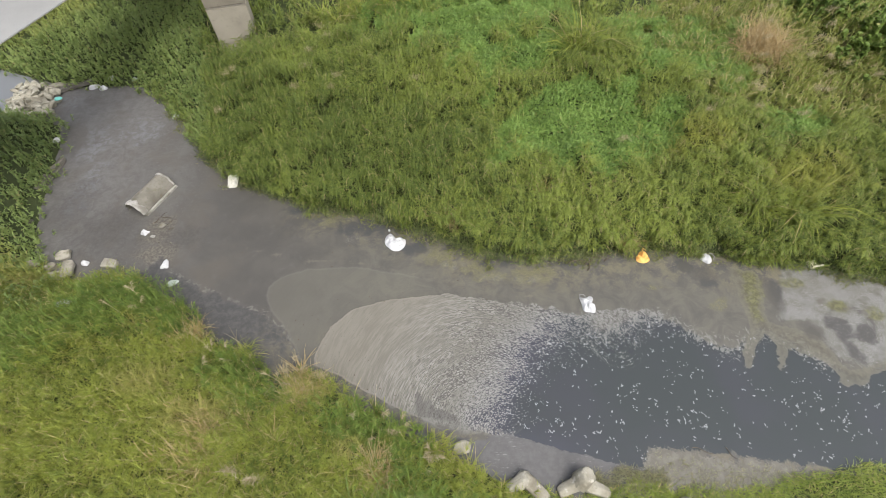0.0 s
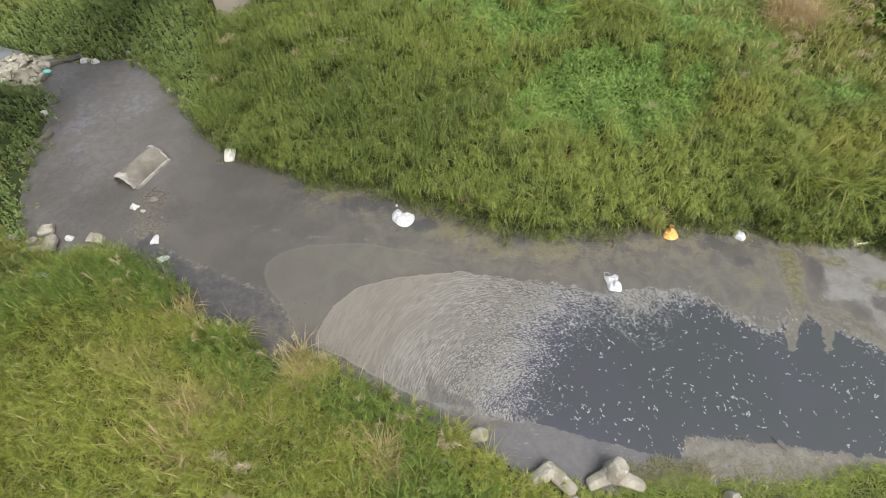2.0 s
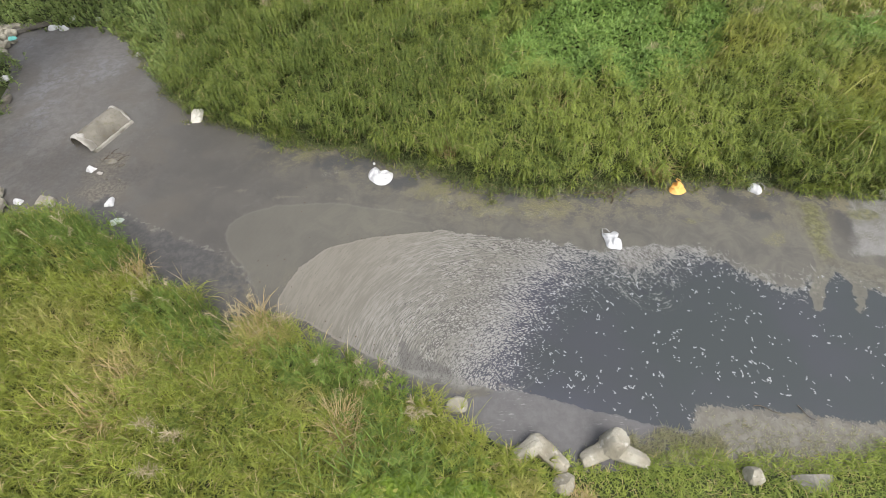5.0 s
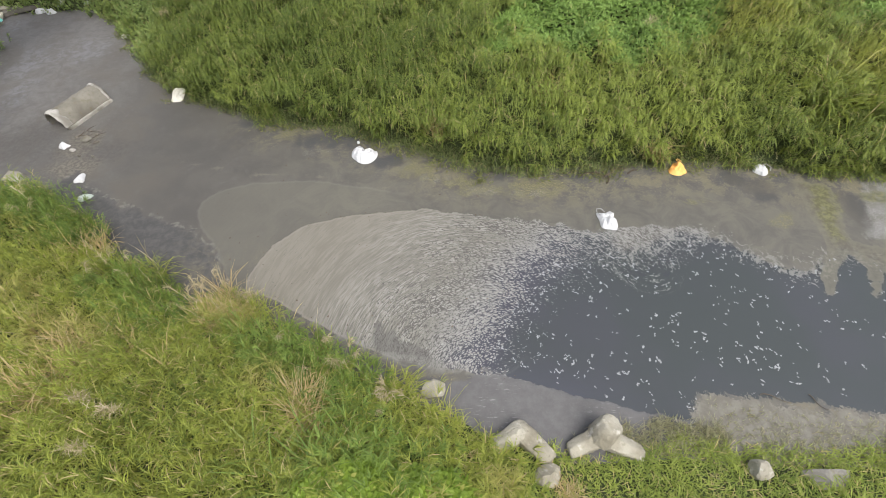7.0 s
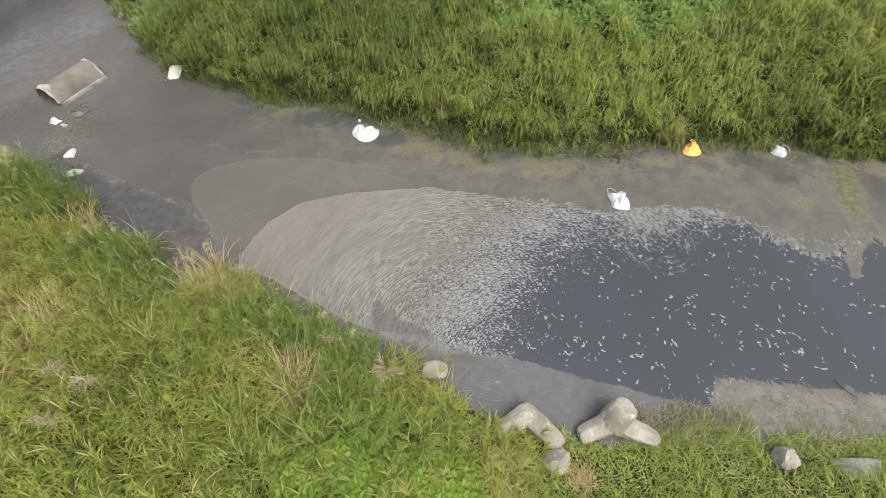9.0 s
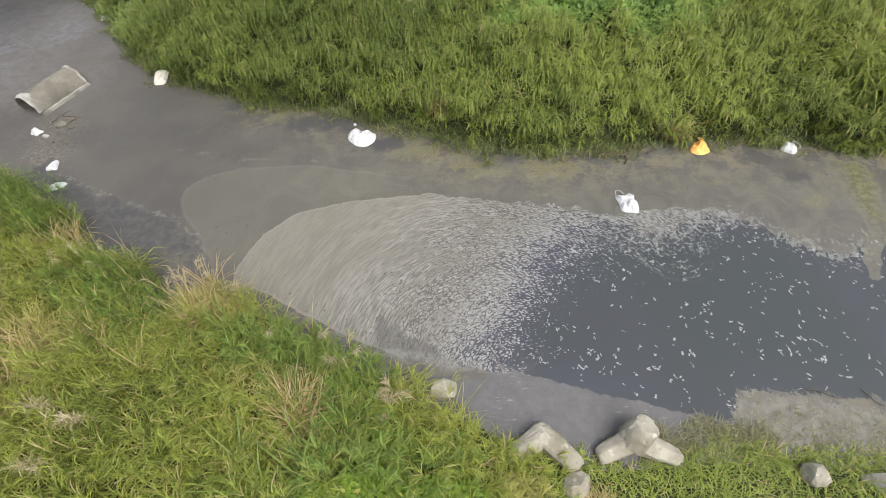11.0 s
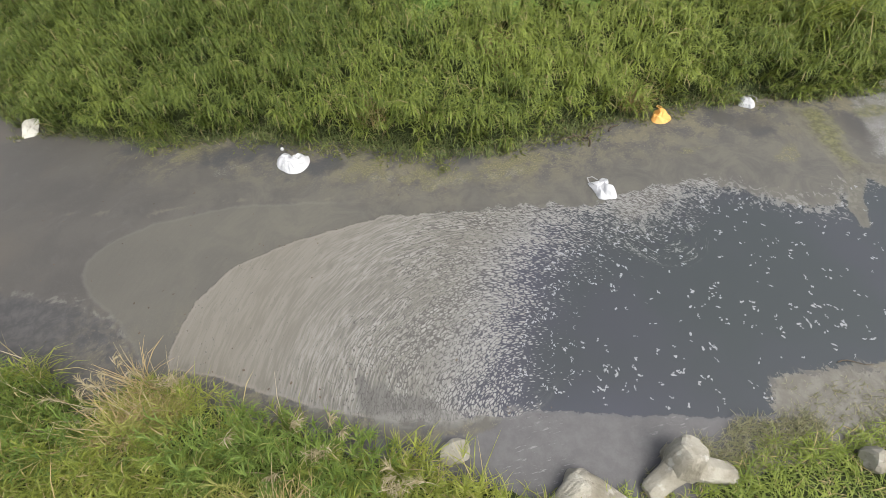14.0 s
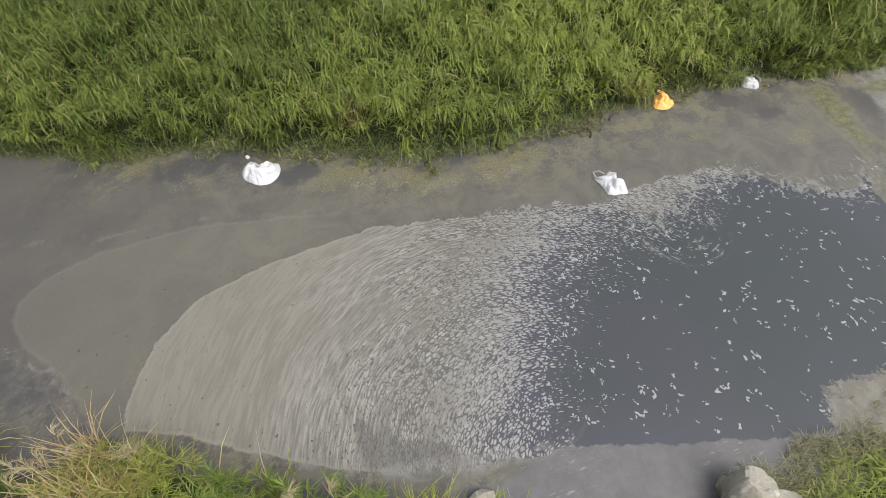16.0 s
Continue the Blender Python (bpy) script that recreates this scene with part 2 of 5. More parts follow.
def soft(v, lo, hi):
    s = np.clip((v - lo) / (hi - lo), 0, 1)
    return s * s * (3 - 2 * s)


def waves(px, py, seed, size):
    """A smooth uneven field of about -1 to 1."""
    r = np.random.RandomState(seed)
    out = np.zeros_like(px)
    for k in range(7):
        a, w = r.uniform(0, 6.28), r.uniform(0.6, 1.8) / size
        out += np.sin((px * np.cos(a) + py * np.sin(a)) * w * 2 + r.uniform(0, 6.28))
    return out / 3.2


def middle(px):
    """The stream's middle line, which parts the north bank from the south bank."""
    return np.interp(px, [-40, -17, -12, -9, -5, 0, 5, 12, 40], [22.5, 18.4, 13.5, 11, 8.5, 6.8, 5.6, 5, 2])


def ground_height(px, py):
    d = -signed(px, py, STREAM)
    north = py > middle(px)
    hn = np.interp(d, [-1, 0, 0.5, 2, 3, 6, 12, 40], [-0.25, -0.03, 0.15, 0.85, 1.1, 1.8, 2.3, 3.0])
    hs = np.interp(d, [-1, 0, 0.4, 1.4, 3, 8, 40], [-0.25, -0.03, 0.25, 0.95, 1.45, 2.0, 2.4])
    h = np.where(north, hn, hs)
    # the banks lie low where the boulders meet the pool and on the far left
    low = soft(px, 0.8, 2.6) * (~north)
    h = h * (1 - 0.55 * low * (d > 0)) + 0.12 * waves(px, py, 3, 2.0) * soft(d, 0.3, 2)
    return h


def mesh_object(name, verts, faces, material, smooth=True):
    me = bpy.data.meshes.new(name)
    verts, faces = np.asarray(verts, np.float32), np.asarray(faces, np.int32)
    n = faces.shape[1]
    me.vertices.add(len(verts))
    me.vertices.foreach_set("co", verts.ravel())
    me.loops.add(faces.size)
    me.loops.foreach_set("vertex_index", faces.ravel())
    me.polygons.add(len(faces))
    me.polygons.foreach_set("loop_start", np.arange(0, faces.size, n, dtype=np.int32))
    me.update(calc_edges=True)
    me.polygons.foreach_set("use_smooth", np.full(len(faces), smooth))
    me.validate()
    me.materials.append(material)
    return new(name, me)


def sheet(xs, ys):
    gx, gy = np.meshgrid(xs, ys)
    nx, ny = len(xs), len(ys)
    i = (np.arange(ny - 1)[:, None] * nx + np.arange(nx - 1)[None]).ravel()
    return gx.ravel(), gy.ravel(), np.stack([i, i + 1, i + 1 + nx, i + nx], 1)


# ---- ground ----
xs = np.concatenate([[-1500, -500, -200, -100, -60], np.arange(-40, 40.1, 0.35), [60, 100, 200, 500, 1500]])
ys = np.concatenate([[-1500, -500, -200, -100, -50, -30], np.arange(-16, 46, 0.35), [60, 100, 200, 500, 1500]])
gx, gy, gf = sheet(xs, ys)
ground = mesh_object("ground", np.stack([gx, gy, ground_height(gx, gy)], 1), gf, SOIL)
tagged(ground, "dark damp soil banks under the grass", "ground", kind="structure")


# ---- water ----
def water_material():
    """Dark water with a skin of grey scum that breaks into flakes towards the open pool."""
    k = Mat("scummed_water", 0.12, 0.5)
    pool, fan, apron, shoal, ledge, shore, margin, strip, across, along, far_side, curl = (
        k.attr(a) for a in ("pool", "fan", "apron", "shoal", "ledge", "shore", "margin", "strip", "across", "along", "far_side", "curl"))
    add, mul, sub = (lambda a, b: k.math("ADD", a, b)), (lambda a, b: k.math("MULTIPLY", a, b)), (lambda a, b: k.math("SUBTRACT", a, b))
    wob = sub(k.noise(2.2, 7.0, 0.68, None, 0.6), 0.5)
    fine, patchy = k.noise(24.0, 5.0, 0.65), k.noise(0.7, 4.0)
    # the drawn-out grain of the drifting skin: cells, wrinkles and broad bands, all along the flow
    def flow(fa, fl, warp_a, warp_l):
        com = k.node("ShaderNodeCombineXYZ")
        k.put(com.inputs[0], add(mul(across, fa), mul(k.noise(0.6, 2.0), warp_a)))
        k.put(com.inputs[1], add(mul(along, fl), mul(k.noise(0.9, 2.0), warp_l)))
        return com.outputs[0]

    cell = k.node("ShaderNodeTexVoronoi", feature="DISTANCE_TO_EDGE")
    k.put(cell.inputs["Vector"], flow(36.0, 13.0, 9.0, 4.0))
    cell.inputs["Scale"].default_value = 1.0
    grain = k.noise(1.0, 5.0, 0.6, flow(30.0, 10.5, 9.0, 4.0))
    crease = k.noise(1.0, 3.0, 0.55, flow(46.0, 3.6, 9.0, 1.5))
    long_grain = k.noise(1.0, 4.0, 0.6, flow(24.0, 1.8, 6.0, 1.0))
    bands = k.noise(1.0, 4.0, 0.6, flow(3.6, 0.5, 2.2, 0.6))
    # turbid reach
    turbid = k.mix(k.step(patchy, 0.35, 0.65), (0.06, 0.056, 0.051), (0.076, 0.071, 0.063))
    turbid = k.mix(k.step(k.noise(1.6, 7.0, 0.72, None, 1.2), 0.52, 0.72, 0.0, 0.4), turbid, (0.105, 0.1, 0.094))
    turbid = k.mix(k.step(k.noise(5.5, 6.0, 0.7, None, 0.8), 0.56, 0.7, 0.0, 0.35), turbid, (0.05, 0.048, 0.046))
    turbid = k.mix(k.step(k.noise(38.0, 5.0, 0.75), 0.5, 0.68, 0.0, 0.4), turbid, (0.115, 0.11, 0.104))
    turbid = k.mix(mul(k.step(far_side, -6.0, -1.5), 0.75), turbid, k.mix(k.step(k.noise(1.4, 7.0, 0.72, None, 0.8), 0.36, 0.64), (0.074, 0.071, 0.063), (0.118, 0.111, 0.09)))
    # upstream the skin is paler, with a bluish sheen painted into its colour
    up = k.step(far_side, -7.0, -11.0)
    pale = k.mix(k.step(k.noise(0.6, 5.0, 0.65, None, 0.5), 0.4, 0.66), (0.089, 0.083, 0.077), (0.122, 0.117, 0.111))
    pale = k.mix(k.step(k.noise(7.0, 7.0, 0.75), 0.5, 0.68, 0.0, 0.55), pale, (0.15, 0.147, 0.143))
    pale = k.mix(k.step(k.noise(15.0, 6.0, 0.75, None, 0.5), 0.54, 0.68, 0.0, 0.55), pale, (0.062, 0.058, 0.054))
    pale = k.mix(mul(k.step(far_side, -10.5, -13.0), 0.6), pale, k.mix(k.step(k.noise(3.2, 7.0, 0.75, None, 0.6), 0.36, 0.64), (0.098, 0.092, 0.089), (0.162, 0.156, 0.154)))
    pale = k.mix(k.step(k.noise(4.5, 7.0, 0.8, None, 0.8), 0.6, 0.7, 0.0, 0.55), pale, (0.06, 0.056, 0.053))
    painted_sheen = mul(k.step(add(k.attr("painted_sheen"), mul(wob, 1.6)), 0.0, 0.4), k.step(k.noise(2.6, 6.0, 0.7, None, 1.5), 0.42, 0.6))
    pale = k.mix(mul(painted_sheen, 0.78), pale, (0.168, 0.171, 0.187))
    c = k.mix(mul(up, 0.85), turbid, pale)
    c = k.mix(mul(mul(k.step(far_side, -6.0, -8.0), k.step(k.noise(0.7, 5.0, 0.65, None, 0.5), 0.48, 0.64)), 0.5), c, (0.088, 0.077, 0.064))
    bar = k.step(add(k.attr("bar"), mul(wob, 1.2)), 0.0, 0.4)
    c = k.mix(mul(bar, 0.8), c, k.mix(k.step(k.noise(11.0, 6.0, 0.7), 0.4, 0.62), (0.075, 0.066, 0.054), (0.155, 0.14, 0.115)))
    # sky reflection beyond the weir, painted as a flat pale blue-grey
    c = k.mix(k.step(far_side, -18.8, -19.4, 0.0, 0.9), c, (0.16, 0.17, 0.185))
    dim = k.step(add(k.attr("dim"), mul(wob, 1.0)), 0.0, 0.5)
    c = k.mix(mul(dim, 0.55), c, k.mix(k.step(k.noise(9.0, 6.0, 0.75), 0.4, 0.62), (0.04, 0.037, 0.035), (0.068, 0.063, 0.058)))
    # dark, still margin under the near bank
    in_margin = mul(k.step(add(margin, mul(wob, 1.1)), -0.1, 0.2), 0.95)
    c = k.mix(in_margin, c, k.mix(k.step(k.noise(5.0, 7.0, 0.75, None, 0.4), 0.38, 0.68), (0.045, 0.044, 0.045), (0.079, 0.076, 0.073)))
    rim_line = mul(k.step(k.math("ABSOLUTE", add(margin, mul(wob, 0.9))), 0.1, 0.0), k.step(k.noise(4.0, 4.0), 0.45, 0.6))
    c = k.mix(mul(rim_line, 0.5), c, (0.2, 0.19, 0.17))
    thread = k.step(add(k.attr("thread"), mul(wob, 0.5)), -0.09, -0.01)
    c = k.mix(mul(thread, mul(k.step(k.noise(1.2, 4.0), 0.4, 0.6), 0.4)), c, (0.17, 0.15, 0.115))
    # margin of weed and mud under the far bank
    near_shore = k.step(shore, 1.9, 0.5)
    weed = mul(mul(near_shore, k.step(far_side, -6.5, -4.5)), k.step(k.noise(0.9, 6.0, 0.7, None, 0.5), 0.38, 0.5))
    weedy = k.mix(k.step(k.noise(2.6, 6.0, 0.75, None, 0.4), 0.42, 0.58), (0.056, 0.055, 0.057), (0.135, 0.12, 0.082))
    weedy = k.mix(k.step(fine, 0.54, 0.66, 0.0, 0.8), weedy, (0.22, 0.2, 0.13))
    c = k.mix(mul(weed, 0.8), c, weedy)
    olive = k.step(add(k.attr("olive"), mul(wob, 1.6)), 0.0, 0.35)
    speck = k.step(k.noise(34.0, 4.0, 0.7), 0.47, 0.6)
    ragged = k.step(k.noise(5.0, 7.0, 0.78, None, 0.6), 0.39, 0.54)
    c = k.mix(mul(mul(olive, ragged), 0.88), c, k.mix(speck, (0.09, 0.085, 0.046), (0.205, 0.185, 0.105)))
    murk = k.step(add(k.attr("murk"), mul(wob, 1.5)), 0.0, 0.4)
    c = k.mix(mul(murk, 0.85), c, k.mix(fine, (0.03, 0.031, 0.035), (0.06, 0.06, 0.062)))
    gravel = k.step(add(k.attr("gravel"), mul(wob, 1.2)), 0.0, 0.3)
    c = k.mix(mul(mul(gravel, mul(k.step(k.noise(26.0, 6.0, 0.8), 0.5, 0.57), k.step(k.noise(3.5, 5.0, 0.7), 0.45, 0.56))), 0.65), c, (0.235, 0.222, 0.195))
    debris = mul(k.step(k.noise(17.0, 6.0, 0.75, None, 0.6), 0.66, 0.7), near_shore)
    c = k.mix(mul(debris, 0.7), c, (0.03, 0.028, 0.022))
    # apron: one thin even skin with a paler rim
    apron_w = add(apron, mul(wob, 0.25))
    in_apron = mul(k.step(apron_w, -0.02, 0.05), k.step(far_side, 0.2, -1.6))
    c = k.mix(mul(in_apron, k.step(apron_w, 2.2, 0.0, 0.25, 0.45)), c, k.mix(long_grain, (0.105, 0.1, 0.081), (0.138, 0.13, 0.106)))
    c = k.mix(mul(mul(k.step(k.math("ABSOLUTE", apron_w), 0.06, 0.0), k.step(far_side, 0.0, -1.6)), 0.2), c, (0.2, 0.19, 0.165))
    # fan: skin that cracks, then parts into flakes
    fan_w = add(fan, mul(wob, k.step(far_side, -0.5, 2.5, 0.22, 0.8)))
    in_fan = k.step(fan_w, -0.015, 0.02)
    open_water = k.mix(k.step(k.noise(0.35, 3.0), 0.3, 0.55), (0.046, 0.049, 0.056), (0.041, 0.0475, 0.0485))
    # violet sky reflection tinted into the pool's edge, strongest at its upstream end
    violet_reflection = mul(k.step(add(pool, mul(sub(patchy, 0.5), 1.0)), 1.0, -0.1), k.step(far_side, 4.6, 2.2, 0.15, 1.0))
    open_water = k.mix(mul(violet_reflection, 0.8), open_water, (0.058, 0.0585, 0.078))
    # skin: brown and smooth at the outer rim, then wrinkled, then parted into pale flakes
    loose = add(pool, mul(sub(patchy, 0.5), 0.9))
    skin = k.mix(k.step(add(mul(long_grain, 0.5), mul(bands, 0.5)), 0.42, 0.58), (0.13, 0.122, 0.104), (0.192, 0.183, 0.161))
    skin = k.mix(k.step(pool, -4.8, -2.0, 0.75, 0.0), skin, k.mix(k.step(long_grain, 0.38, 0.62), (0.143, 0.131, 0.107), (0.163, 0.15, 0.124)))
    wrinkled = mul(k.step(loose, -4.2, -1.7, 0.05, 1.0), k.step(bands, 0.34, 0.54, 0.35, 1.0))
    # lit ridges and shadow lines of the wrinkles, coloured in besides the bump
    skin = k.mix(mul(k.step(crease, 0.5, 0.6), mul(wrinkled, 0.8)), skin, (0.27, 0.265, 0.248))
    skin = k.mix(mul(k.step(crease, 0.47, 0.38), mul(wrinkled, 0.85)), skin, (0.088, 0.084, 0.077))
    skin = k.mix(k.step(loose, -1.6, -0.3, 0.0, 0.65), skin, k.mix(k.step(grain, 0.35, 0.62), (0.16, 0.156, 0.15), (0.285, 0.284, 0.282)))
    need = add(add(k.step(loose, -3.4, -1.2, -0.06, 0.075), mul(sub(bands, 0.5), k.step(loose, -3.0, -1.2, 0.05, 0.35))), k.step(loose, -0.6, 1.9, 0.0, 0.5))
    flake = k.step(sub(add(cell.outputs["Distance"], mul(sub(grain, 0.5), 0.55)), need), -0.05, 0.07)
    crack = k.mix(mul(k.step(loose, -1.2, -0.1), k.math("SUBTRACT", 1.0, mul(k.step(k.attr("north_rim"), 0.2, 0.8), k.step(pool, 0.1, -0.15)))), (0.102, 0.098, 0.09), open_water)
    flaked = k.mix(flake, crack, skin)
    flaked = k.mix(mul(k.step(k.math("ABSOLUTE", sub(fan_w, 0.02)), 0.05, 0.0), k.step(far_side, 0.5, -1.0, 0.0, 0.5)), flaked, (0.22, 0.2, 0.17))
    in_pool = k.step(add(pool, mul(wob, 0.75)), -0.02, 0.06)
    c = k.mix(in_pool, c, open_water)
    c = k.mix(in_fan, c, flaked)
    # dark slick in the lee of the near bank and the scum strip beyond it
    strip_w = add(strip, mul(wob, 0.3))
    in_strip = k.step(strip_w, -0.02, 0.04)
    in_lee = mul(k.step(add(k.attr("lee"), mul(wob, 0.3)), -0.03, 0.06), 0.78)
    c = k.mix(in_lee, c, k.mix(k.step(long_grain, 0.3, 0.7), (0.078, 0.075, 0.069), (0.104, 0.1, 0.092)))
    lip = mul(mul(k.step(k.math("ABSOLUTE", sub(fan_w, 0.03)), 0.16, 0.02), k.attr("south_lip")), k.step(k.noise(3.0, 5.0, 0.7, None, 1.0), 0.42, 0.58))
    c = k.mix(mul(lip, 0.7), c, (0.185, 0.178, 0.167))
    drawn = k.node("ShaderNodeMapping")
    k.put(drawn.inputs["Vector"], k.pos())
    drawn.inputs["Scale"].default_value = (5.0, 26.0, 1.0)
    drawn.inputs["Rotation"].default_value = (0.0, 0.0, 0.25)
    dashes = k.noise(1.0, 5.0, 0.65, drawn.outputs[0])
    c = k.mix(in_strip, c, k.mix(mul(k.step(dashes, 0.58, 0.66), k.step(k.noise(1.1, 3.0), 0.42, 0.6)), k.mix(k.step(k.noise(4.0, 6.0, 0.75), 0.35, 0.68), (0.082, 0.079, 0.081), (0.108, 0.105, 0.107)), (0.185, 0.181, 0.184)))
    # curdled foam along the pool's far rim and round the eddy
    froth = k.noise(6.5, 6.0, 0.7, None, 1.2)
    near_rim = mul(k.step(k.math("ABSOLUTE", sub(pool, 0.05)), 0.5, 0.05), k.step(k.attr("north_rim"), 0.3, 0.6))
    rimmed = mul(k.step(add(froth, mul(near_rim, 0.14)), 0.63, 0.7), k.step(near_rim, 0.02, 0.2))
    whirl = k.node("ShaderNodeVectorMath", operation="SUBTRACT")
    k.put(whirl.inputs[0], k.pos())
    whirl.inputs[1].default_value = (4.9, 6.1, 0.0)
    wxyz = k.node("ShaderNodeSeparateXYZ")
    k.put(wxyz.inputs[0], whirl.outputs[0])
    turned = add(k.math("ARCTAN2", wxyz.outputs[1], wxyz.outputs[0]), mul(k.noise(1.6, 3.0), 2.4))
    out = k.math("SQRT", add(mul(wxyz.outputs[0], wxyz.outputs[0]), mul(wxyz.outputs[1], wxyz.outputs[1])))
    ring = k.node("ShaderNodeCombineXYZ")
    k.put(ring.inputs[0], mul(out, 11.0))
    k.put(ring.inputs[1], mul(k.math("SINE", add(turned, mul(out, 1.6))), 1.5))
    k.put(ring.inputs[2], mul(k.math("COSINE", add(turned, mul(out, 1.6))), 1.5))
    swirl = k.noise(1.0, 5.0, 0.65, ring.outputs[0])
    spiral = mul(k.step(swirl, 0.55, 0.6), k.step(curl, 0.05, 0.5))
    c = k.mix(mul(k.step(swirl, 0.45, 0.38), mul(k.step(curl, 0.1, 0.6), 0.4)), c, (0.035, 0.036, 0.046))
    foam = k.math("MAXIMUM", rimmed, mul(spiral, k.step(fine, 0.42, 0.55)))
    c = k.mix(mul(foam, 0.58), c, (0.225, 0.22, 0.208))
    # shoal of mud at the lower end: olive fingers, pale crust, a sunken hole and algae
    grit = k.noise(30.0, 6.0, 0.75)
    fingers_w = add(k.attr("fingers"), mul(wob, 0.45))
    in_fingers = k.step(fingers_w, -0.02, 0.05)
    olive_mud = k.mix(k.step(k.noise(4.0, 6.0, 0.7), 0.36, 0.64), (0.066, 0.061, 0.045), (0.125, 0.115, 0.086))
    olive_mud = k.mix(mul(k.step(fingers_w, 0.22, 0.02), 0.5), olive_mud, (0.145, 0.135, 0.105))
    c = k.mix(mul(in_fingers, 0.7), c, olive_mud)
    in_shoal = k.step(add(shoal, mul(wob, 0.8)), -0.06, 0.12)
    mud = k.mix(k.step(k.noise(1.7, 6.0, 0.7), 0.38, 0.62), (0.1, 0.094, 0.078), (0.152, 0.149, 0.142))
    mud = k.mix(mul(k.step(grit, 0.5, 0.58, 0.0, 0.85), k.step(k.noise(1.5, 5.0, 0.65), 0.42, 0.52)), mud, (0.27, 0.27, 0.268))
    mud = k.mix(k.step(k.noise(12.0, 6.0, 0.75), 0.56, 0.68, 0.0, 0.6), mud, (0.06, 0.058, 0.05))
    mud = k.mix(mul(k.step(add(k.attr("hole"), mul(wob, 0.75)), -0.06, 0.12, 0.0, 0.92), k.step(k.noise(15.0, 5.0, 0.7), 0.32, 0.46)), mud, k.mix(fine, (0.042, 0.04, 0.04), (0.065, 0.063, 0.06)))
    c = k.mix(in_shoal, c, mud)
    mossy = k.step(add(k.attr("moss"), mul(wob, 0.9)), 0.0, 0.3)
    c = k.mix(mul(mul(mossy, k.step(k.noise(3.0, 7.0, 0.75), 0.3, 0.52)), 0.88), c, k.mix(k.step(k.noise(8.0, 6.0, 0.7), 0.4, 0.62), (0.07, 0.072, 0.032), (0.138, 0.132, 0.056)))
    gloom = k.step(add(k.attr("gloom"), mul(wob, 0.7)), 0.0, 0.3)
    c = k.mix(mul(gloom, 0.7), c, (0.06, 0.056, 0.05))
    in_shoal = k.math("MAXIMUM", in_shoal, mul(in_fingers, 0.9))
    in_ledge = k.step(add(ledge, add(mul(wob, 0.75), mul(sub(fine, 0.5), 0.45))), -0.01, 0.03)
    c = k.mix(in_ledge, c, k.mix(k.step(k.noise(6.0, 6.0, 0.7), 0.4, 0.65), (0.105, 0.098, 0.08), (0.158, 0.149, 0.127)))
    k.color(c)
    solid = k.math("MAXIMUM", k.math("MAXIMUM", in_shoal, in_ledge), k.math("MAXIMUM", mul(in_fan, flake), k.math("MAXIMUM", in_strip, foam)))
    bare = k.math("MAXIMUM", in_pool, in_fan)
    k.put(k.b.inputs["Roughness"], k.step(mul(bare, sub(1.0, solid)), 0.0, 1.0, 0.62, 0.07))
    k.bump(add(add(mul(mul(in_fan, flake), 0.5), mul(mul(mul(in_fan, k.step(loose, 0.2, -0.8)), wrinkled), mul(crease, 0.9))), add(mul(k.noise(12.0, 4.0), 0.12), mul(mul(solid, fine), 0.4))), 0.5, 0.02)
    return k.m


wx, wy, wf = sheet(np.arange(-40, 40.1, 0.16), np.arange(-2, 26, 0.16))
keep = signed(wx, wy, STREAM) > -0.7
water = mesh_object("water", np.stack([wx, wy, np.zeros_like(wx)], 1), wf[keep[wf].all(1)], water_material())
FIELDS = dict(pool=POOL, fan=FAN, apron=APRON, shoal=SHOAL, ledge=LEDGE, shore=STREAM, margin=MARGIN, strip=STRIP, lee=LEE, fingers=FINGERS, moss=MOSS, thread=THREAD)
fields = {name: signed(wx, wy, poly) for name, poly in FIELDS.items()}
turn_c, turn_s = math.cos(0.6), math.sin(0.6)
eu, ev = (wx - 2.5) * turn_c + (wy - 1.75) * turn_s, (-(wx - 2.5) * turn_s + (wy - 1.75) * turn_c) * 0.7
eddy_r = np.hypot(wx - 4.9, wy - 6.1)
fields["across"] = np.hypot(eu, ev)
fields["along"] = np.arctan2(eu, ev) * np.maximum(np.hypot(eu, ev), 0.5)
fields["far_side"] = wx
fields["curl"] = np.clip(1 - np.abs(eddy_r - 0.4) / 0.45, 0, 1) + 0.55 * np.clip(1 - np.hypot((wx - 4.3) / 1.1, (wy - 6.3) / 0.6), 0, 1)
fields["north_rim"] = np.clip((wy - 4.6) / 1.0, 0, 1) * np.clip((wx - 3.9) / 0.8, 0, 1)
fields["south_lip"] = np.clip((5.2 - wy) / 0.8, 0, 1) * np.clip((2.0 - wx) / 0.8, 0, 1)
fields["bar"] = np.maximum(0.8 - np.hypot((wx + 10.1) / 1.0, (wy - 10.9) / 1.1), 0.8 - np.hypot((wx + 9.8) / 1.2, (wy - 9.9) / 0.8))
def ovals(*list_):
    return np.max([1 - np.hypot((wx - cx) / rx, (wy - cy) / ry) for cx, cy, rx, ry in list_], axis=0) * 0.6


